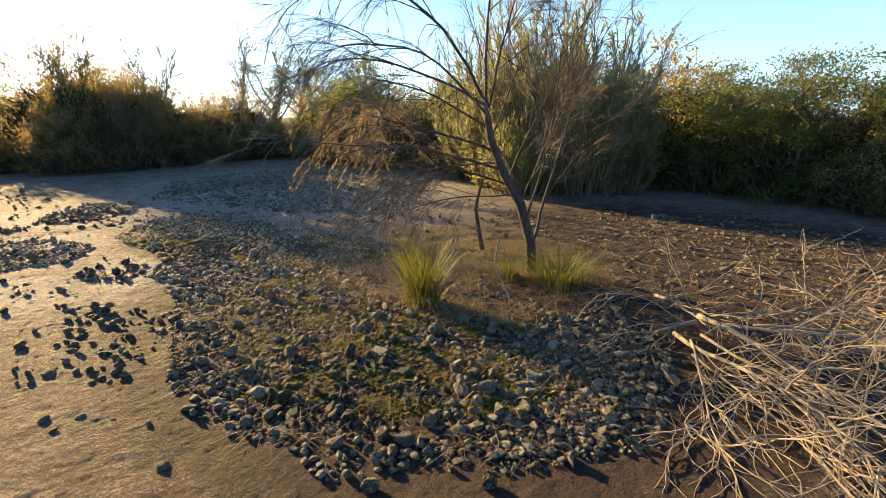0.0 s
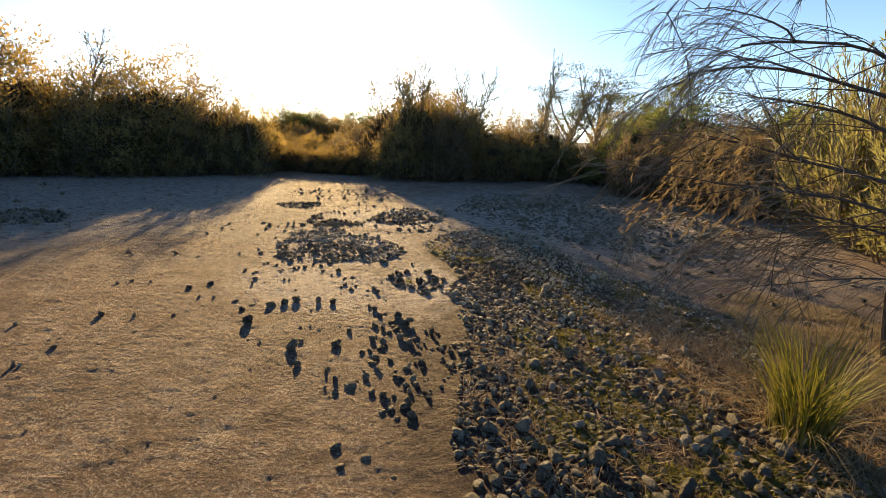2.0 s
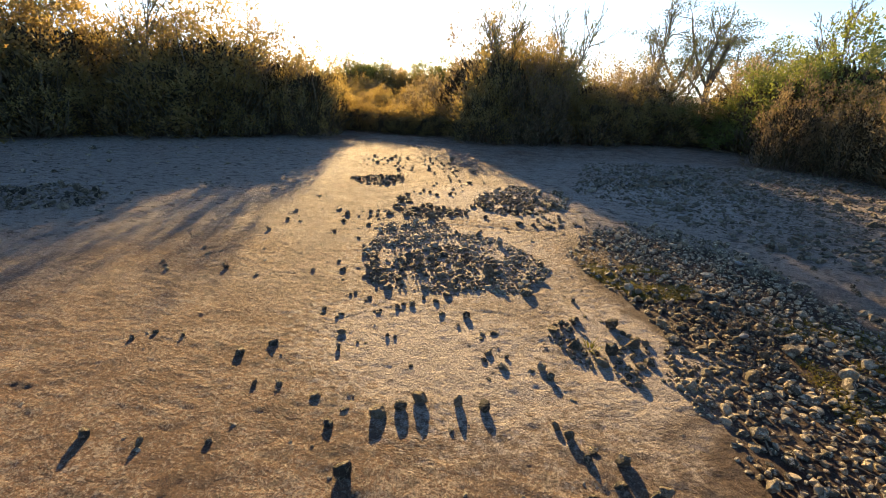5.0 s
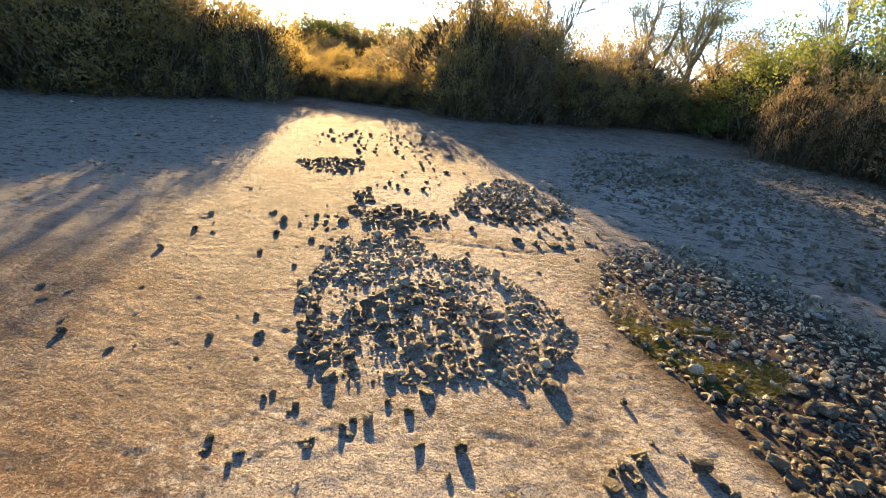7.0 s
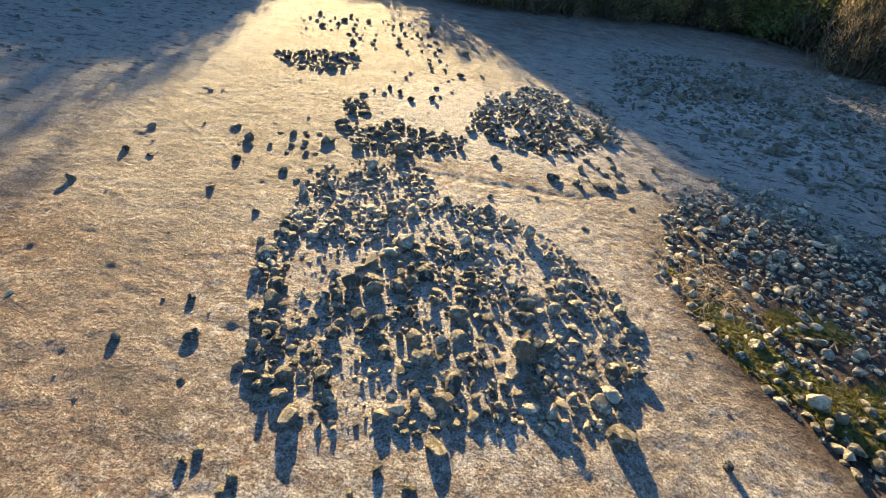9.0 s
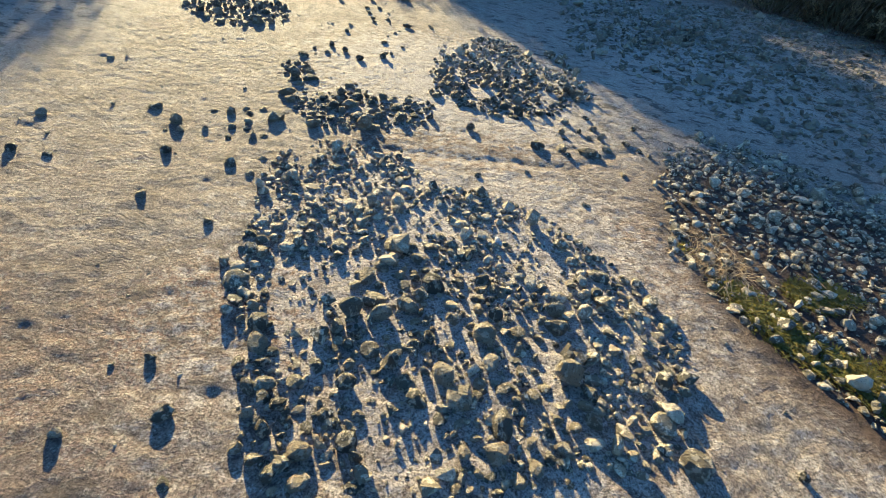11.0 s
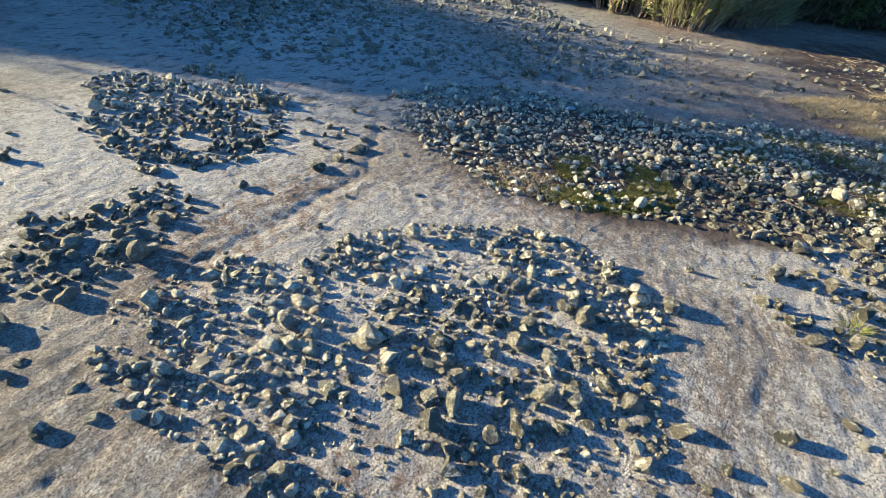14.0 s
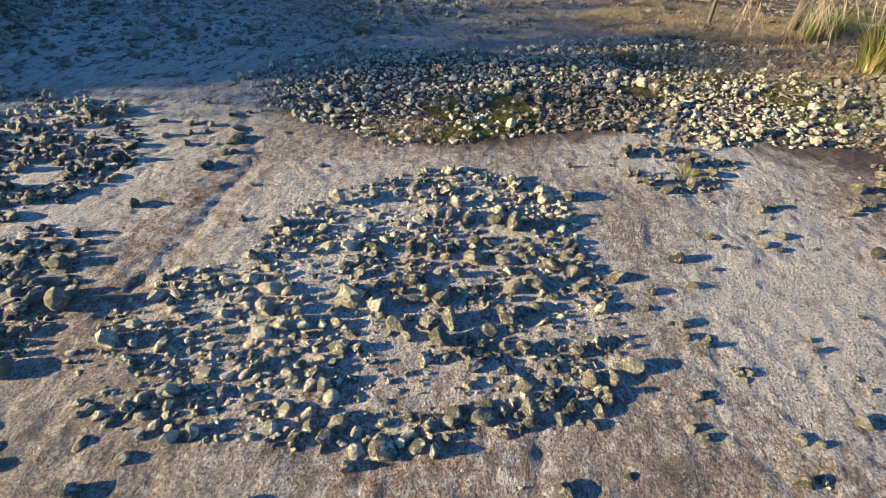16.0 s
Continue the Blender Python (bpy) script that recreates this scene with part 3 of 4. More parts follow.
EAST_STONES = [(-1.88, 5.59, 0.09), (-1.68, 5.41, 0.055), (-1.67, 5.34, 0.055), (-1.63, 5.18, 0.05),
    (-1.61, 5.11, 0.055), (-1.54, 4.93, 0.055), (-2.06, 5.59, 0.09), (-2.12, 5.77, 0.06), (-2.23, 5.81, 0.055),
    (-2.28, 5.71, 0.05), (-2.34, 5.65, 0.055), (-2.37, 5.59, 0.055), (-2.5, 5.47, 0.055), (-2.63, 5.61, 0.04),
    (-2.78, 5.66, 0.04), (-2.7, 5.32, 0.05), (-2.6, 5.09, 0.06), (-2.83, 5.32, 0.06), (-2.98, 5.91, 0.055),
    (-0.97, 4.53, 0.08), (-1.15, 4.64, 0.07), (-1.32, 5.09, 0.06), (-2.27, 5.17, 0.04), (-2.42, 5.03, 0.03)]
EDGE_STONES = [(-2.08, 5.92, 0.12), (-2.56, 5.88, 0.12), (-1.47, 6.16, 0.13), (-3.08, 6.09, 0.08),
    (-3.33, 7.55, 0.07), (-3.33, 7.39, 0.07), (-3.45, 7.45, 0.08), (-1.56, 7.59, 0.07), (-1.88, 7.85, 0.055),
    (-2.23, 8.3, 0.08), (-1.33, 8.64, 0.08), (-1.35, 8.84, 0.07), (-1.63, 8.21, 0.12), (-2.17, 7.73, 0.05),
    (-1.01, 8.74, 0.07), (-2.4, 6.31, 0.11), (-2.36, 6.25, 0.1), (-3.06, 6.82, 0.085), (-3.14, 6.93, 0.08)]
START_STONES = [(0.8, 1.49, 0.12), (1.3, 1.29, 0.1), (-0.06, 2.03, 0.08), (1.19, 1.47, 0.06), (-0.7, 2.7, 0.08),
    (-0.63, 2.58, 0.06), (-0.53, 2.66, 0.07), (-0.36, 2.57, 0.04), (-0.17, 2.43, 0.05), (-0.91, 3.21, 0.06),
    (-1.06, 3.43, 0.05), (-1.16, 4.1, 0.06), (-1.15, 3.8, 0.1), (-0.52, 3.11, 0.08), (-0.78, 3.42, 0.09),
    (0.97, 1.81, 0.14), (1.05, 1.73, 0.14), (0.56, 1.79, 0.06), (0.43, 2.22, 0.11)]

lone_stones(STANDING_STONES, "angular grey-brown stone standing on bare sandstone", "stones set up on the rock", 31, True)
lone_stones(EDGE_STONES, "larger cream-grey stone at the rim of a stone pile", "stones beside the piles", 36)
lone_stones(NORTH_STONES, "small angular grey stone on bare sandstone", "stones strewn over the rock", 32)
lone_stones(WEST_STONES, "small angular grey stone on bare sandstone", "stones strewn over the rock", 33)
lone_stones(STREWN_STONES, "small angular grey stone on bare sandstone", "stones strewn over the rock", 34)
lone_stones(EAST_STONES, "small cream-grey stone on lichened sandstone", "stones strewn over the rock", 35)
lone_stones(START_STONES, "rough brown-grey stone on reddish sandstone", "stones strewn over the rock", 37)

for px, py, ps in ((0.47, 7.62, 0.09), (-2.07, 7.12, 0.06), (0.05, 5.98, 0.07)):
    take(px, py, ps)
    pale_mesh = SHAPES[4].copy()
    pale_mesh.materials.clear()
    pale_mesh.materials.append(PALE)
    pale = new("stone", pale_mesh)
    pale.matrix_world = pose(px, py, 0.02, 12, 8, px * 300) @ Matrix.Scale(ps, 4)
    tagged(pale, "bleached white stone lying in a stone pile", "stone", "pale stones")

RING_MAIN = [(-1.46, 7.05), (-1.30, 6.65), (-1.42, 6.42), (-1.45, 6.15), (-1.74, 6.08), (-2.03, 6.0), (-2.2, 5.93), (-2.45, 5.85), (-2.67, 5.88), (-2.87, 6.08),
             (-2.97, 6.3), (-3.08, 6.62), (-3.15, 6.8), (-3.20, 7.05), (-3.26, 7.4), (-3.24, 7.65), (-3.08, 7.85), (-2.84, 7.9), (-2.6, 7.74), (-2.4, 7.58), (-2.09, 7.56), (-1.82, 7.38)]
HOLES = ([(-2.67, 7.12), (-2.54, 6.96), (-2.44, 6.68), (-2.46, 6.40), (-2.56, 6.30), (-2.67, 6.54), (-2.68, 6.76), (-2.77, 6.98)],
         [(-3.02, 7.22), (-2.95, 6.94), (-2.88, 6.70), (-2.97, 6.66), (-3.05, 6.91), (-3.11, 7.16)],
         [(-2.85, 7.60), (-2.82, 7.30), (-2.97, 7.20), (-3.01, 7.45)], [(-1.95, 6.75), (-1.80, 6.55), (-1.92, 6.35), (-2.08, 6.55)])
stone_pile("stone_pile", RING_MAIN, 26000, 0.055, "low spread pile of angular grey-cream stones on rock", 51, (-2.4, 6.4), 0.42, 0.80, 0.08, fine=True, bare=HOLES, clump=-0.09)
RING_NEAR = [(-0.48, 8.85), (-1.0, 8.1), (-1.22, 7.3), (-1.0, 6.85), (-0.65, 6.35), (-0.45, 5.85), (-0.55, 5.3), (-0.35, 4.85), (-0.2, 4.3),
             (0.6, 4.1), (2.1, 4.2), (2.2, 4.9), (1.9, 6.0), (0.95, 7.0), (0.6, 8.1), (0.1, 8.7)]
RING_MOSS = [(-1.12, 7.35), (-0.92, 6.75), (-0.55, 6.4), (-0.1, 6.5), (-0.15, 7.0), (-0.55, 7.4)]
stone_pile("stone_pile", RING_NEAR, 40000, 0.056, "long bank of grey stones with moss between them", 52, (-0.3, 6.0), 0.41, 0.62, 0.10, fine=True, bare=(RING_MOSS,), clump=-0.3)
RING_SOUTH = [(-0.2, 4.3), (-0.15, 3.5), (-0.1, 2.8), (0.05, 2.35), (0.45, 1.98), (0.70, 1.66), (1.0, 1.52), (1.36, 1.47), (1.62, 1.27), (2.01, 1.29), (2.54, 1.5), (2.75, 1.85), (3.0, 2.4), (2.6, 3.1), (2.3, 4.25), (0.6, 4.1)]
stone_pile("stone_pile", RING_SOUTH, 30000, 0.060, "bed of dark earthy stones with moss and litter", 68, (1.0, 2.4), 0.41, 0.60, 0.10, fine=True, dirty=True, clump=-0.3)
RING_NORTH = [(-2.6, 9.6), (-2.5, 10.2), (-2.03, 10.55), (-1.45, 10.3), (-1.24, 9.6), (-1.24, 9.2), (-1.5, 8.9), (-1.86, 8.62), (-2.3, 8.58), (-2.56, 8.8)]
stone_pile("stone_pile", RING_NORTH, 8000, 0.060, "flat pile of small grey stones on rock", 53, (-2.0, 8.8), 0.40, 0.7, clump=-0.2, fine=True)
RING_STRIP = [(-3.7, 8.9), (-3.24, 9.05), (-2.95, 8.58), (-2.5, 8.55), (-2.53, 8.28), (-3.1, 7.95), (-3.35, 8.2)]
stone_pile("stone_pile", RING_STRIP, 4000, 0.060, "narrow strip of small grey stones on rock", 54, (-3.0, 8.3), 0.40, 0.7, clump=-0.25, fine=True)
RING_FAR = [(-4.96, 9.9), (-4.6, 10.4), (-4.12, 10.45), (-3.95, 9.85), (-4.43, 9.5)]
stone_pile("stone_pile", RING_FAR, 1000, 0.075, "small patch of grey stones on sunlit rock", 55, (-4.4, 9.8), 0.44, 0.6)
RING_MIDDLE = [(-3.7, 9.1), (-3.3, 9.1), (-2.8, 9.3), (-2.6, 11.0), (-3.5, 11.0)]
stone_pile("stone_pile", RING_MIDDLE, 130, 0.065, "thin scatter of small grey stones on pale rock", 76, (-3.1, 9.5), 0.9, 0.8)
RING_FARTHEST = [(-5.9, 12.3), (-5.2, 10.9), (-3.1, 10.9), (-3.0, 12.0), (-4.4, 13.0)]
stone_pile("stone_pile", RING_FARTHEST, 420, 0.08, "thin scatter of grey stones on sunlit rock", 56, (-4.4, 11.5), 1.1, 0.7)
RING_SMALL = [(-1.2, 5.72), (-1.0, 5.95), (-0.66, 5.75), (-0.6, 5.45), (-0.72, 5.12), (-1.0, 5.25), (-1.25, 5.5)]
stone_pile("stone_pile", RING_SMALL, 1600, 0.06, "small heap of cream-grey stones on rock", 57, (-1.0, 5.5), 0.40, 0.8)
RING_LEFT = [(-8.0, 5.9), (-8.9, 7.0), (-8.4, 7.6), (-7.3, 7.4), (-6.9, 6.8)]
stone_pile("stone_pile", RING_LEFT, 2600, 0.085, "flat pile of grey stones in half shade", 58, (-7.5, 6.8), 0.50, 0.55)
RING_RIGHT = [(-0.73, 12.1), (0.7, 12.9), (0.96, 12.1), (-0.5, 11.1)]
stone_pile("stone_pile", RING_RIGHT, 1200, 0.07, "thin patch of dark stones in shade", 59, (0, 12), 0.55, 0.55)
RING_ROW = [(-3.95, 7.65), (-3.4, 7.7), (-3.35, 8.1), (-3.85, 8.05)]
stone_pile("stone_pile", RING_ROW, 60, 0.07, "short row of small grey stones on rock", 70, (-3.6, 7.8), 0.6, 0.9)
RING_GAP = [(-1.9, 8.4), (-1.3, 8.9), (-0.9, 8.3), (-1.25, 7.9), (-1.7, 8.0)]
stone_pile("stone_pile", RING_GAP, 60, 0.075, "loose handful of grey stones on rock", 60, (-1.4, 8.3), 0.6, 0.9)

RING_STONY = [(0.7, 8.0), (1.45, 6.9), (2.0, 6.0), (2.4, 4.7), (4.4, 4.8), (5.2, 7.0), (4.0, 9.0), (1.8, 9.6)]
stone_pile("stone_pile", RING_STONY, 1500, 0.056, "wide scatter of grey stones on pale rock and straw", 78, (1.8, 6.6), 0.75, 0.75, 0.0, clump=-0.2)

RING_CLUSTER = [(-0.95, 3.25), (-0.93, 3.5), (-0.85, 3.8), (-1.02, 4.25), (-0.78, 4.38), (-0.24, 4.1), (-0.1, 3.5), (-0.2, 2.95), (-0.55, 3.0)]
stone_pile("stone_pile", RING_CLUSTER, 700, 0.052, "loose cluster of brown-grey stones on rock", 61, (-0.6, 3.5), 0.44, 0.8, clump=0.0, fine=True)


def pebbles(ring, count, size, seed, label, matter=STONES):
    """Chips and pebbles too small to count."""
    rng = random.Random(seed)
    chips = []
    for k in range(6):
        bm = bmesh.new()
        for _ in range(9):
            v = Vector((rng.gauss(0, 1), rng.gauss(0, 1), rng.gauss(0, 1))).normalized()
            bm.verts.new((v.x * 0.55, v.y * 0.45, v.z * 0.35 + 0.22))
        bmesh.ops.convex_hull(bm, input=bm.verts)
        bm.verts.index_update()
        chips.append(([v.co.copy() for v in bm.verts], [tuple(v.index for v in f.verts) for f in bm.faces]))
        bm.free()
    xs, ys = [p[0] for p in ring], [p[1] for p in ring]
    V, F, made = [], [], 0
    while made < count:
        x, y = rng.uniform(min(xs), max(xs)), rng.uniform(min(ys), max(ys))
        if not inside(x, y, ring):
            continue
        made += 1
        vs, fs = rng.choice(chips)
        m, k = stone_pose(rng, x, y, size * math.exp(rng.gauss(0, 0.5))), len(V)
        V.extend(tuple(m @ v) for v in vs)
        F.extend(tuple(k + i for i in f) for f in fs)
    return tagged(new("pebbles", mesh_of("pebbles", V, F, matter)), label, "pebbles", kind="stuff")


pebbles(RING_MAIN, 1700, 0.02, 62, "stone chips lying between the piled stones")
pebbles(RING_SOUTH, 2600, 0.024, 69, "earthy chips and grit in the bed of stones", EARTHY)
pebbles([(1.3, 1.35), (2.2, 1.15), (3.1, 1.8), (3.3, 2.7), (2.4, 2.7)], 2200, 0.03, 77, "dark chips and clods beside the fallen branch", EARTHY)
pebbles(RING_NEAR, 2600, 0.024, 63, "stone chips and grit in the stone bank")
pebbles([(-3.6, 2.4), (-5.2, 7.0), (-4.8, 10.5), (-1.2, 10.4), (-0.4, 6.0), (-0.4, 2.6)], 700, 0.012, 64, "scattered grit on bare sandstone")
pebbles([(0.8, 8.4), (-1.2, 10.5), (-1.0, 14.0), (4.0, 15.5), (5.0, 11.0), (3.0, 7.0)], 4200, 0.046, 65, "dark stone chips on shaded rock", EARTHY)
pebbles([(2.4, 1.2), (2.6, 5.0), (5.5, 6.0), (8.5, 4.5), (8.0, 1.0), (5.0, 0.4)], 1900, 0.034, 66, "brown stone chips on reddish soil", EARTHY)
pebbles([(-14.0, 8.5), (-11.0, 12.0), (-7.0, 13.0), (-6.0, 10.0), (-7.0, 4.0), (-10.0, 3.0)], 700, 0.035, 67, "dark stone chips on shaded rock")


# ---- small growth on the ground ----
def blades(seed, count, radius, height, wide, lean, steps=4):
    """A tuft of arching blades; height in metres."""
    rng = random.Random(seed)
    V, F = [], []
    for _ in range(count):
        a, q = rng.uniform(0, 6.283), rng.random() ** 0.5
        d = Vector((math.cos(a), math.sin(a), 0))
        p = d * (radius * q) - Vector((0, 0, 0.01))
        h, bend = height * rng.uniform(0.45, 1.0), lean * rng.uniform(0.3, 1.3)
        side = d.cross(Vector((0, 0, 1))) * (wide / 2)
        twist = rng.uniform(-0.6, 0.6)
        base = len(V)
        for i in range(steps + 1):
            f = i / steps
            c = p + d * (bend * f * f * h) + Vector((-d.y, d.x, 0)) * (twist * f * f * h * 0.4) + Vector((0, 0, h * (f - 0.35 * lean * f * f * f)))
            w = 1 - f * 0.92
            V.extend((tuple(c - side * w), tuple(c + side * w)))
        for i in range(steps):
            k = base + 2 * i
            F.append((k, k + 1, k + 3, k + 2))
    return V, F


def sedge(x, y, height, count, radius, label, seed, lean=0.6):
    root = empty("sedge_tuft", Matrix.Translation((x, y, 0)))
    part("foliage", mesh_of("foliage", *blades(seed, count, radius, height, 0.010, lean, 5), SEDGE), root)
    part("dead_foliage", mesh_of("dead_foliage", *blades(seed + 1, count // 3, radius * 1.2, height * 0.55, 0.007, lean * 2.2, 4), STRAW), root, "withered straw-coloured lower blades")
    return tagged(root, label, "grass tuft", "sedge tufts")


sedge(1.80, 3.36, 0.90, 340, 0.15, "upright yellow-green sedge tuft among the stones", 71)
sedge(3.22, 3.30, 0.58, 340, 0.26, "broad arching green sedge tuft under the bare tree", 72, 1.1)
sedge(2.85, 3.62, 0.45, 90, 0.10, "small ragged sedge tuft beside the bare tree", 73, 0.9)
sedge(2.30, 2.62, 0.16, 26, 0.03, "tiny green sedge sprig among dark stones", 74)
sedge(-0.98, 5.47, 0.09, 36, 0.05, "small dry grass tuft in a heap of stones", 75, 1.2)


def carpet(name, label, matter, ring, count, height, wide, seed, lean=1.0, kind="stuff", category="moss"):
    """Low growth strewn in clumps within a ring."""
    rng = random.Random(seed)
    xs, ys = [p[0] for p in ring], [p[1] for p in ring]
    V, F, made = [], [], 0
    for _ in range(count * 4):
        x, y = rng.uniform(min(xs), max(xs)), rng.uniform(min(ys), max(ys))
        if made >= count or not inside(x, y, ring) or noise.noise((x * 3.1, y * 3.1, seed)) < -0.05:
            continue
        made += 1
        v, f = blades(rng.random(), 9, 0.03, height * rng.uniform(0.5, 1.2), wide, lean, 2)
        k, z = len(V), ground_height(x, y)
        V.extend((a + x, b + y, c + z) for a, b, c in v)
        F.extend(tuple(k + i for i in q) for q in f)
    return tagged(new(name, mesh_of(name, V, F, matter)), label, category, kind=kind)


carpet("moss", "yellow-green moss between the stones", MOSS, RING_MOSS, 1900, 0.04, 0.013, 81)
carpet("moss", "ochre moss and creeping weeds among dark stones", MOSS, [(0.3, 2.5), (1.4, 1.7), (2.3, 1.8), (2.5, 2.6), (1.6, 3.2), (1.2, 4.6), (0.2, 4.6)], 3600, 0.05, 0.012, 82)
carpet("dry_grass", "bleached grass stalks lying over dark stones", STRAW, RING_SOUTH, 380, 0.13, 0.005, 86, 2.4, category="dry grass")
carpet("dry_grass", "flattened straw-coloured grass under the bare tree", STRAW, [(1.4, 3.4), (2.3, 2.7), (3.6, 2.8), (4.4, 4.2), (3.2, 5.2), (2.0, 5.0), (1.2, 6.0), (0.9, 4.9)], 1200, 0.14, 0.008, 83, 2.0, category="dry grass")
carpet("dry_grass", "golden straw-like grass at the foot of the bare tree", STRAW, [(2.2, 5.6), (2.8, 6.2), (4.2, 5.3), (4.0, 3.9), (3.0, 3.6), (2.5, 4.2)], 2400, 0.11, 0.008, 87, 2.0, category="dry grass")
carpet("moss", "thin yellowish moss between the stones of the bank", MOSS, [(0.3, 6.6), (1.6, 6.2), (2.1, 5.0), (1.2, 4.4), (0.3, 5.0)], 1500, 0.045, 0.012, 88)
carpet("dry_grass", "straggling dry grass at the edge of a stone bank", STRAW, [(-1.15, 7.45), (-0.95, 7.0), (-0.75, 6.9), (-0.9, 7.5)], 50, 0.09, 0.006, 84, 2.0, category="dry grass")
carpet("dry_grass", "pale dry grass on reddish soil", STRAW, [(3.2, 1.2), (7.5, 0.4), (8.4, 3.6), (7.0, 5.4), (4.6, 4.4), (3.6, 2.6)], 420, 0.09, 0.006, 85, 2.0, category="dry grass")


def litter(ring, count, seed, label, long=(0.06, 0.30)):
    """Fallen twigs and bark lying flat."""
    rng = random.Random(seed)
    xs, ys = [p[0] for p in ring], [p[1] for p in ring]
    V, F, made = [], [], 0
    while made < count:
        x, y = rng.uniform(min(xs), max(xs)), rng.uniform(min(ys), max(ys))
        if not inside(x, y, ring):
            continue
        made += 1
        a, n = rng.uniform(0, 6.283), rng.uniform(*long)
        pts = grown(rng, (x, y, ground_height(x, y) + 0.006), (math.cos(a), math.sin(a), rng.uniform(-0.02, 0.10)), n, 3, 0.10)
        r = rng.uniform(0.002, 0.006)
        sweep(V, F, pts, r, r * 0.5, 3)
    return tagged(new("twig_litter", mesh_of("twig_litter", V, F, TWIG)), label, "twig litter", kind="stuff")


litter([(2.6, 1.0), (7.8, 0.0), (9.0, 4.0), (7.5, 7.0), (4.5, 6.0), (3.0, 4.8), (1.8, 3.6)], 1500, 91, "fallen grey twigs and bark on reddish soil")
litter([(0.2, 2.4), (1.6, 1.5), (2.6, 1.9), (2.0, 4.4), (0.6, 6.4), (-0.6, 7.4), (-0.3, 4.6)], 700, 92, "thin fallen twigs among the stones", (0.05, 0.18))
litter([(1.2, 8.6), (4.0, 8.0), (4.0, 13.0), (2.0, 15.0), (0.6, 13.0)], 420, 93, "dark fallen twigs on shaded rock")


stick_v, stick_f = [], []
sweep(stick_v, stick_f, [Vector(p) for p in ((2.47, 2.98, -0.02), (2.46, 3.01, 0.12), (2.39, 3.05, 0.27), (2.35, 3.08, 0.40), (2.41, 3.12, 0.60))], 0.013, 0.007, 6)
tagged(new("dead_stick", mesh_of("dead_stick", stick_v, stick_f, DEADWOOD, True)), "pale crooked dead stick standing beside sedge tufts", "stick")


# ---- the bare weeping tree ----
def branching(V, F, rng, pts, r, depth, count, length, droop, tips):
    sweep(V, F, pts, r, r * 0.45, (3, 4, 6)[depth])
    if depth == 0:
        tips.append(pts)
        return
    for k in range(count):
        p, d = spot(pts, 0.25 + 0.75 * (k + rng.random()) / count)
        way = aside(rng, d, 0.42)
        sub = grown(rng, p, way, length * rng.uniform(0.6, 1.1), 6, 0.12, droop)
        branching(V, F, rng, sub, r * 0.42, depth - 1, count - 1, length * 0.62, droop * 1.3, tips)


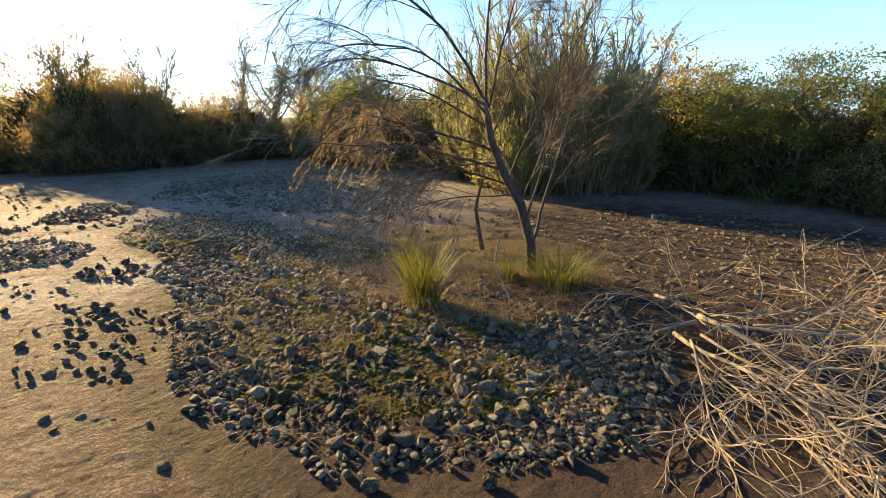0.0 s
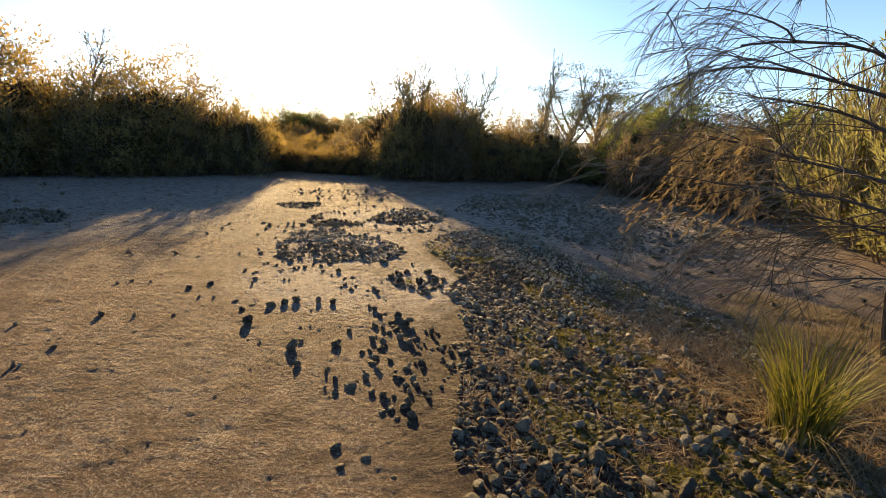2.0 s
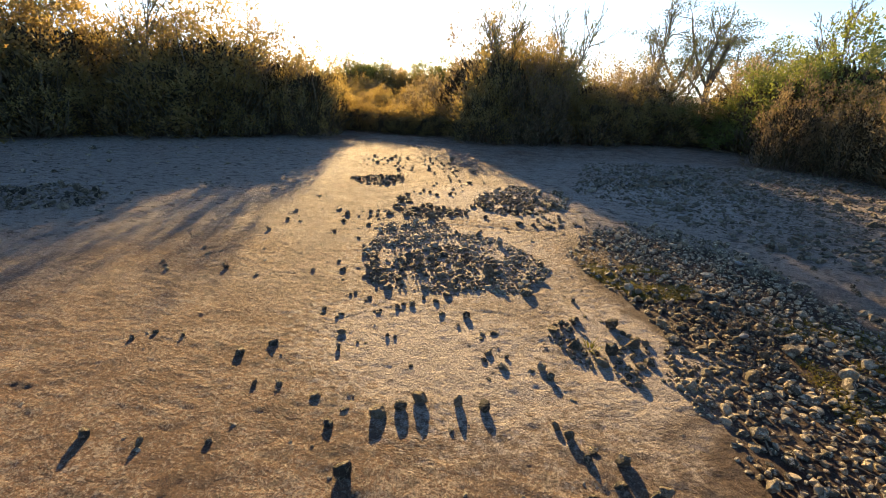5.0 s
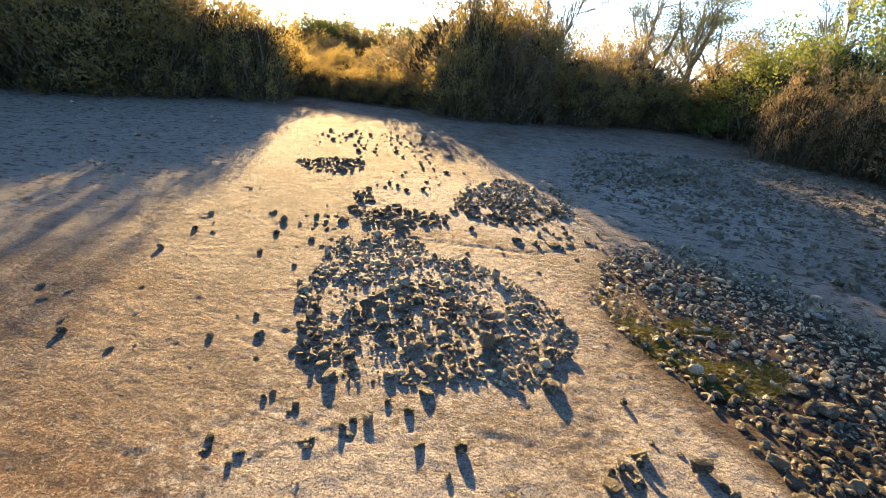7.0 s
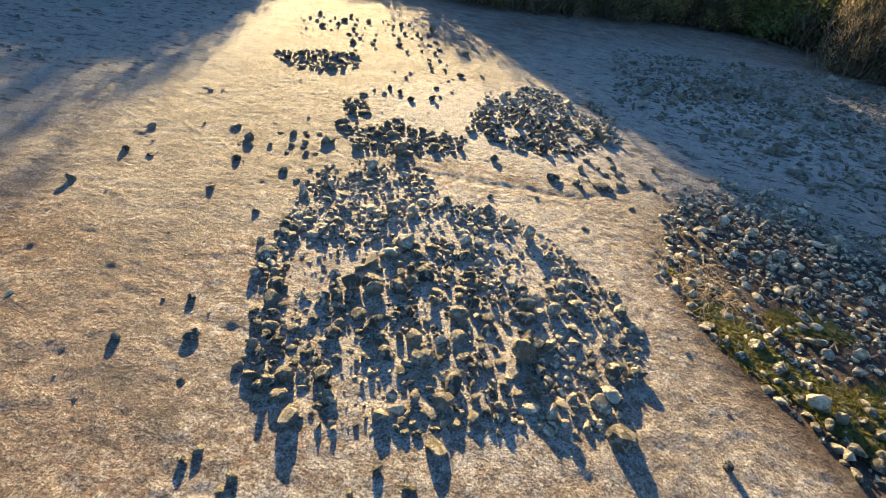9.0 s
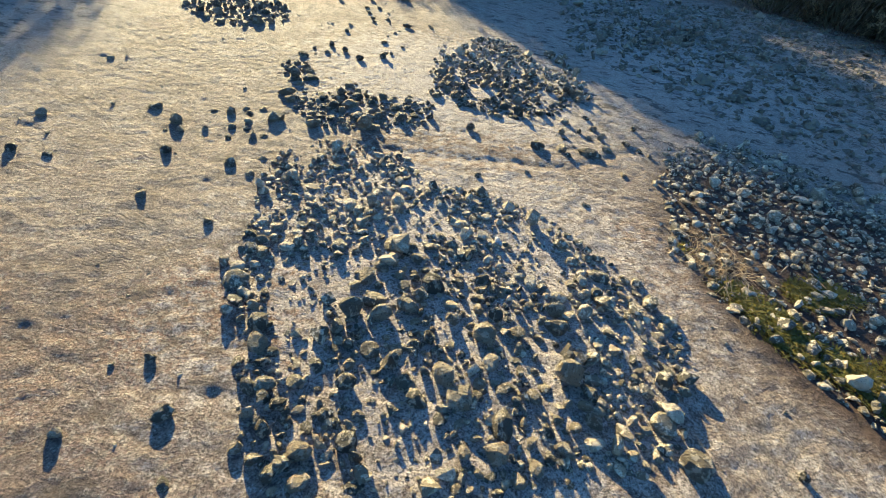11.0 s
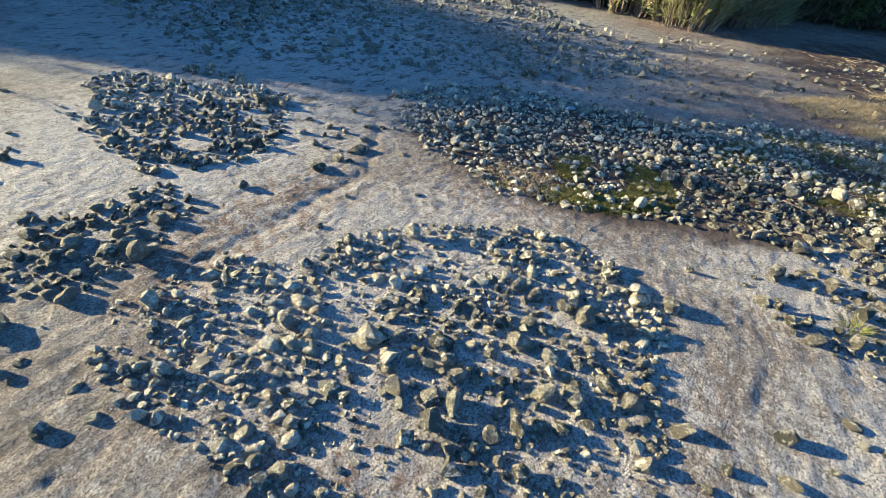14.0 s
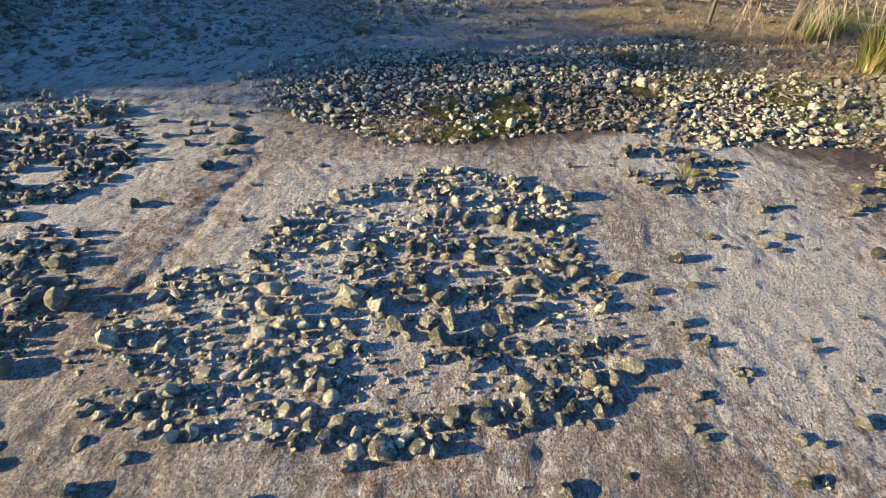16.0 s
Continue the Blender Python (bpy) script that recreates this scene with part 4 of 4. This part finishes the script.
def weeping_tree(x, y, turn, label):
    rng = random.Random(101)
    root = empty("bare_tree", Matrix.Translation((x, y, 0)) @ Matrix.Rotation(radians(turn), 4, "Z"))
    V, F, tips = [], [], []
    trunk = [Vector(p) for p in ((0.03, 0, -0.05), (0.0, 0, 0.35), (-0.12, 0.02, 0.75), (-0.3, 0.04, 1.05), (-0.44, 0.05, 1.4), (-0.5, 0.02, 1.75))]
    sweep(V, F, trunk, 0.058, 0.032, 9)
    part("trunk", mesh_of("trunk", V, F, BARK, True), root, "dark leaning trunk")
    limbs = (  # start along the trunk, way, length, lift, radius
        (0.98, (-0.5, 0.0, 0.95), 2.3, -0.15, 0.026), (0.96, (-0.1, 0.1, 1.0), 1.8, -0.03, 0.022), (0.93, (0.25, -0.2, 1.0), 1.5, -0.02, 0.018),
        (0.72, (-1.0, 0.15, 0.38), 2.1, -0.05, 0.022), (0.62, (-1.0, -0.25, 0.30), 2.1, -0.05, 0.020), (0.52, (-1.0, 0.3, 0.25), 1.9, -0.05, 0.018),
        (0.85, (-0.8, 0.35, 0.6), 2.0, -0.09, 0.020), (0.80, (0.5, 0.4, 0.9), 1.3, 0.0, 0.016), (0.45, (-0.9, -0.35, 0.25), 1.5, -0.05, 0.013),
        (0.55, (0.35, 0.5, 1.0), 1.5, 0.02, 0.017), (0.92, (-0.7, -0.4, 0.85), 2.1, -0.13, 0.020), (0.40, (0.2, -0.35, 1.0), 1.4, 0.02, 0.016),
        (0.97, (-0.9, 0.2, 0.75), 2.2, -0.10, 0.021), (0.16, (0.35, 0.25, 1.0), 2.4, 0.0, 0.024), (0.22, (-0.15, 0.5, 1.0), 2.3, 0.0, 0.022), (0.30, (0.25, -0.1, 1.0), 2.2, -0.01, 0.018), (0.66, (-1.0, 0.6, 0.1), 1.5, -0.02, 0.015))
    for f, way, length, lift, r in limbs:
        V, F = [], []
        p, _ = spot(trunk, f)
        length, r = length * 0.76, r * 0.68
        pts = grown(rng, p, way, length, 9, 0.10, lift)
        branching(V, F, rng, pts, r, 2, 7, length * 0.50, lift * 0.7 - 0.015, tips)
        part("limb", mesh_of("limb", V, F, BARK), root)
    V, F = [], []
    for pts in tips:
        for k in range(6):
            p, d = spot(pts, rng.uniform(0.3, 1.0))
            sweep(V, F, grown(rng, p, aside(rng, d, 0.3), rng.uniform(0.12, 0.32), 4, 0.12, -0.12), 0.0022, 0.001, 3)
    part("twig_spray", mesh_of("twig_spray", V, F, TWIG), root, "fine leafless weeping branchlets")
    V, F = [], []
    for k in range(95):  # the withered hanging tassels of the long side boughs
        p = Vector((rng.uniform(-1.95, -1.3), rng.uniform(-0.5, 0.5), rng.uniform(1.25, 1.75)))
        tw = grown(rng, p, (rng.uniform(-0.7, 0.2), rng.uniform(-0.4, 0.4), 0.2), rng.uniform(0.3, 0.55), 5, 0.16, -0.45)
        sweep(V, F, tw, 0.0022, 0.001, 3)
        for j in range(16):
            q, d = spot(tw, rng.uniform(0.3, 1.0))
            leaf(V, F, rng, q, aside(rng, d, 0.3), 0.06, 0.008)
    part("hanging_spray", mesh_of("hanging_spray", V, F, BROWN), root, "withered straw-brown hanging tassels")
    V, F = [], []
    sweep(V, F, [Vector(p) for p in ((-0.42, 0.85, -0.03), (-0.47, 0.85, 0.25), (-0.52, 0.82, 0.55), (-0.45, 0.8, 0.9))], 0.03, 0.014, 7)
    part("side_stem", mesh_of("side_stem", V, F, BARK), root, "short dark side stem")
    return tagged(root, label, "tree")


weeping_tree(3.14, 3.70, -24, "leaning bare tree with dark trunk and weeping twigs")


# ---- the fallen branch ----
def fallen_branch(label):
    rng = random.Random(111)
    root = empty("fallen_branch", Matrix.Translation((3.5, 1.9, 0)))
    ways = (  # start, way, length, radius, twigs
        ((0.30, 0.75, 0.03), (-0.35, -1.0, 0.10), 0.75, 0.024, 2), ((0.02, 0.1, 0.14), (-0.12, -1.0, 0.06), 1.6, 0.030, 9),
        ((0.05, 0.0, 0.12), (0.55, -1.0, 0.10), 1.7, 0.022, 8), ((-0.28, 0.05, 0.08), (-0.35, -1.0, 0.02), 1.6, 0.024, 11),
        ((-0.30, -0.1, 0.10), (-0.62, -1.0, 0.03), 1.2, 0.014, 9), ((-0.2, -0.1, 0.12), (-0.1, -1.0, 0.05), 1.5, 0.016, 9),
        ((0.1, 0.05, 0.14), (1.0, -0.6, 0.35), 1.5, 0.014, 8), ((0.0, 0.1, 0.1), (-0.9, 0.1, -0.1), 0.36, 0.026, 2),
        ((0.2, -0.2, 0.16), (0.9, -1.0, 0.22), 1.5, 0.015, 8), ((-0.4, -0.2, 0.06), (-0.25, -1.0, 0.0), 1.25, 0.013, 9))
    SV, SF = [], []
    for start, way, length, r, twigs in ways:
        V, F = [], []
        pts = grown(rng, start, way, length, 10, 0.13, -0.012)
        for p in pts:
            p.z = max(p.z, 0.03)
        sweep(V, F, pts, r * 0.72, r * 0.22, 7)
        bough = part("bough", mesh_of("bough", V, F, DEADWOOD, True), root)
        for k in range(twigs + 5):
            V, F = [], []
            p, d = spot(pts, 0.12 + 0.85 * (k + rng.random()) / (twigs + 5))
            tw = grown(rng, p, aside(rng, d, 0.42), rng.uniform(0.35, 0.85), 9, 0.30, -0.014)
            sweep(V, F, [Vector((q.x, q.y, max(q.z, 0.012))) for q in tw], r * 0.17 + 0.0016, 0.0016, 5)
            for j in range(8):
                p2, d2 = spot(tw, rng.uniform(0.2, 1.0))
                t2 = grown(rng, p2, aside(rng, d2, 0.5), rng.uniform(0.15, 0.45), 6, 0.28, -0.02)
                sweep(SV, SF, [Vector((q.x, q.y, max(q.z, 0.008))) for q in t2], 0.0030, 0.0012, 4)
            part("twig", mesh_of("twig", V, F, DEADWOOD), bough)
    tagged(part("twig_spray", mesh_of("twig_spray", SV, SF, DEADWOOD), root, "finest tangled dead twigs"), kind="stuff")
    return tagged(root, label, "fallen branch")


fallen_branch("dead bleached fallen branch with tangled bare twigs")


# ---- shrubs and trees round the clearing ----
plume = [shrub_kind("heath_shrub", clump_meshes(201 + k, HEATH, 120, 58, 0.060, 1.5, 0.032, 0.0120, 0.6, 0.28)) for k in range(5)]
bushy = [shrub_kind("green_shrub", clump_meshes(221 + k, GREEN, 116, 64, 0.070, 0.9, 0.026, 0.0140, 0.2, 0.16)) for k in range(3)]
brushy = [shrub_kind("brown_shrub", clump_meshes(241 + k, BROWN, 120, 60, 0.055, 1.7, 0.036, 0.0100, 0.7, 0.26)) for k in range(3)]


def sapling_meshes(seed):
    """A thin young tree 1 m high: a leaning stem, forked branches and loose sprays of leaves."""
    rng = random.Random(seed)
    V, F, LV, LF = [], [], [], []
    stem = grown(rng, (0, 0, -0.02), (rng.uniform(0.1, 0.35), 0.05, 1), 0.85, 8, 0.09, 0.02)
    sweep(V, F, stem, 0.011, 0.003, 5)
    for k in range(17):
        p, d = spot(stem, 0.34 + 0.66 * k / 17)
        bough = grown(rng, p, aside(rng, d, 0.45), rng.uniform(0.14, 0.36) * (1.15 - 0.035 * k), 5, 0.14, 0.07)
        sweep(V, F, bough, 0.0045, 0.0014, 4)
        for j in range(6):
            q, d2 = spot(bough, rng.uniform(0.25, 1.0))
            tw = grown(rng, q, aside(rng, d2, 0.4), rng.uniform(0.05, 0.12), 3, 0.15, 0.06)
            sweep(V, F, tw, 0.0017, 0.0008, 3)
            for i in range(11):
                q2, d3 = spot(tw, rng.uniform(0.2, 1.0))
                leaf(LV, LF, rng, q2, aside(rng, d3, 0.5), rng.uniform(0.012, 0.024), 0.0055)
    return mesh_of("stem_fan", V, F, TWIG), mesh_of("foliage", LV, LF, GUM)


sparse = [shrub_kind("sapling", sapling_meshes(261 + k)) for k in range(3)]
broom = [shrub_kind("broom_shrub", heath_meshes(281 + k, BROOM, 95, 14, 15, 0.62, 0.08, 0.055, 0.0065, 0.10, 0.20, 0.7)) for k in range(2)]
NAMES = {"heath": (plume, "dense olive heath shrub with upright plumes"), "green": (bushy, "leafy green shrub at the clearing's edge"),
         "brown": (brushy, "dry brown brushy shrub at the clearing's edge"), "bare": (sparse, "thin tall sapling with sparse leaves"),
         "broom": (broom, "tall green-gold broom-like shrub with fine stems")}


def plant(kind, x, y, h, w=None, group="shrubs round the clearing"):
    kinds, label = NAMES[kind]
    return random.choice(kinds)(x, y, h, w, label, "sapling" if kind == "bare" else "shrub", group)


def hedge(points, kinds, step, heights, depth, rows, seed):
    """Shrubs along a line, in rows that stand one behind the other."""
    rng = random.Random(seed)
    for (x0, y0), (x1, y1), h0, h1 in zip(points, points[1:], heights, heights[1:]):
        n = max(1, round(math.hypot(x1 - x0, y1 - y0) / step))
        away = Vector((y0 - y1, x1 - x0, 0)).normalized() * depth
        for i in range(n):
            for r in range(rows):
                f = (i + 0.5 + rng.uniform(-0.3, 0.3)) / n
                x, y = x0 + (x1 - x0) * f + away.x * r + rng.uniform(-0.2, 0.2), y0 + (y1 - y0) * f + away.y * r + rng.uniform(-0.2, 0.2)
                h = (h0 + (h1 - h0) * f) * (rng.uniform(0.50, 0.75) if r == 0 else rng.uniform(0.82, 1.08))
                plant(rng.choice(kinds), x, y, h, max(h, 1.9) * rng.uniform(1.1, 1.4))


random.seed(7)
# west side, tall and close
hedge([(-17.5, 1.0), (-16.3, 6.0), (-15.6, 9.8), (-12.8, 12.8), (-10.6, 14.0), (-9.3, 14.6)], ["heath", "heath", "heath", "brown"], 1.35, [3.5, 3.6, 4.0, 3.6, 3.4, 3.1], 1.4, 3, 1)
# back along the opening to the far end
hedge([(-9.9, 15.8), (-11.8, 19.0), (-13.2, 24.0)], ["heath", "heath", "green"], 1.6, [2.6, 2.3, 2.5], 1.4, 2, 2)
hedge([(-14.0, 25.4), (-10.4, 26.6), (-6.0, 25.6)], ["heath", "green", "heath"], 1.0, [2.9, 2.7, 3.0], 1.5, 3, 3)
hedge([(-6.4, 25.5), (-4.9, 21.0), (-4.2, 17.6)], ["heath", "green", "heath"], 1.5, [2.7, 2.8, 2.7], 1.4, 2, 8)
plant("heath", -8.9, 15.3, 2.5, 2.1)
plant("heath", -9.4, 16.8, 2.6, 2.3)
# low scrub on the floor of the opening
low_rng = random.Random(9)
for k in range(64):
    f = low_rng.random()
    plant(low_rng.choice(["heath", "brown", "heath"]), -10.4 - 1.6 * f + low_rng.random() * (5.2 + 1.4 * f), 17.4 + 7.3 * f, low_rng.uniform(0.75, 1.05) + 0.7 * f, low_rng.uniform(1.3, 1.9), "low scrub in the opening")
# north side, right of the opening
hedge([(-4.3, 16.7), (-3.0, 16.9), (-1.6, 17.6), (0.6, 19.4), (2.6, 20.6), (5.0, 18.4)], ["heath", "green", "brown", "heath"], 1.15, [3.3, 3.3, 2.8, 2.5, 2.5, 3.0], 1.4, 3, 4)
# east side
hedge([(5.4, 17.6), (6.1, 14.2), (7.2, 11.4), (9.2, 9.0), (10.2, 6.0), (10.4, 2.0), (10.0, -2.0)], ["green", "green", "heath"], 1.3, [2.9, 2.6, 2.9, 3.2, 2.4, 2.5, 2.5], 1.4, 3, 5)
# behind the start
hedge([(9.6, -4.0), (4.0, -9.0), (-4.0, -10.5), (-12.0, -8.5), (-16.6, -2.0)], ["heath", "green", "brown"], 2.6, [2.5, 2.6, 2.6, 2.6, 2.8], 1.6, 1, 6)

# single plants that stand out
plant("heath", -3.6, 17.5, 3.5, 2.4, "shrubs before the hedge")
plant("heath", -2.5, 18.0, 3.0, 2.4, "shrubs before the hedge")
plant("brown", 3.55, 15.6, 2.0, 1.7, "shrubs before the hedge")
plant("brown", 4.5, 14.9, 1.9, 1.8, "shrubs before the hedge")
plant("brown", 5.3, 13.4, 2.3, 2.6, "shrubs before the hedge")
plant("green", 5.6, 18.4, 3.6, 3.8, "shrubs before the hedge")
plant("green", 4.2, 18.2, 2.9, 3.4, "shrubs before the hedge")
for bx, by, bh, bw in ((6.1, 10.8, 2.8, 2.6), (6.2, 9.3, 2.9, 2.9), (6.6, 8.5, 3.7, 3.3), (7.3, 7.9, 3.3, 3.2), (5.9, 8.2, 2.2, 2.2), (8.0, 7.5, 1.9, 2.2)):
    plant("broom", bx, by, bh, bw, "broom shrubs behind the bare tree")
for sx, sy, sh in ((0.9, 20.3, 5.2), (1.7, 20.8, 4.6), (-2.1, 18.9, 4.4), (-2.9, 19.0, 3.9), (5.9, 19.0, 4.9), (5.2, 18.6, 4.1), (-13.4, 13.6, 4.4), (-3.3, 17.8, 4.0), (-3.7, 18.2, 4.3), (-1.4, 18.4, 4.2), (-4.1, 18.0, 3.8)):
    plant("bare", sx, sy, sh, sh * 0.9, "saplings above the hedge")


def gum_tree(x, y, height, seed, flat, label, matter, category="tree", name="gum_tree", clumps=5):
    """A forked tree with open, layered clumps of leaves."""
    rng = random.Random(seed)
    root = empty(name, Matrix.Translation((x, y, 0)) @ Matrix.Scale(height, 4))
    V, F, LV, LF = [], [], [], []
    trunk = grown(rng, (0, 0, -0.02), (0.05, 0.05, 1), 0.45, 5, 0.10)
    sweep(V, F, trunk, 0.030, 0.020, 7)
    part("trunk", mesh_of("trunk", V, F, TWIG, True), root, "pale slender trunk")
    V, F = [], []
    for k in range(7):
        p, d = spot(trunk, 0.45 + 0.55 * k / 7)
        a = k * 2.4 + rng.uniform(-0.4, 0.4)
        limb = grown(rng, p, (math.cos(a) * flat, math.sin(a) * flat, 0.9), rng.uniform(0.36, 0.58), 6, 0.16, 0.02)
        sweep(V, F, limb, 0.013, 0.005, 5)
        for j in range(clumps):
            q, d2 = spot(limb, 0.45 + 0.55 * (j + rng.random()) / clumps)
            tw = grown(rng, q, aside(rng, d2, 0.55), rng.uniform(0.10, 0.2), 4, 0.22)
            sweep(V, F, tw, 0.004, 0.0015, 4)
            c = tw[-1]
            for i in range(150):
                o = Vector((rng.gauss(0, 0.05), rng.gauss(0, 0.05), rng.gauss(0, 0.02)))
                leaf(LV, LF, rng, c + o, aside(rng, Vector((o.x * 6, o.y * 6, -0.3)), 0.5), 0.019, 0.0065)
    part("limb_fork", mesh_of("limb_fork", V, F, TWIG), root)
    part("crown", mesh_of("crown", LV, LF, matter), root)
    return tagged(root, label, category, "trees beyond the hedge")


gum_tree(4.2, 28.0, 5.9, 301, 0.7, "distant gum tree with open layered crown", GUM)
gum_tree(2.6, 29.0, 5.4, 302, 0.8, "distant gum tree with open layered crown", GUM)
gum_tree(6.0, 30.5, 5.6, 303, 0.8, "distant gum tree with open layered crown", GUM)
gum_tree(24.0, 21.0, 5.2, 304, 0.9, "distant gum tree with flat dark crown", GUM)
gum_tree(10.6, 6.3, 3.7, 305, 1.25, "flat-topped small tree with pale forked stems", GREEN, clumps=8)
gum_tree(11.3, 5.2, 3.4, 306, 1.3, "flat-topped small tree with pale forked stems", GREEN, clumps=8)
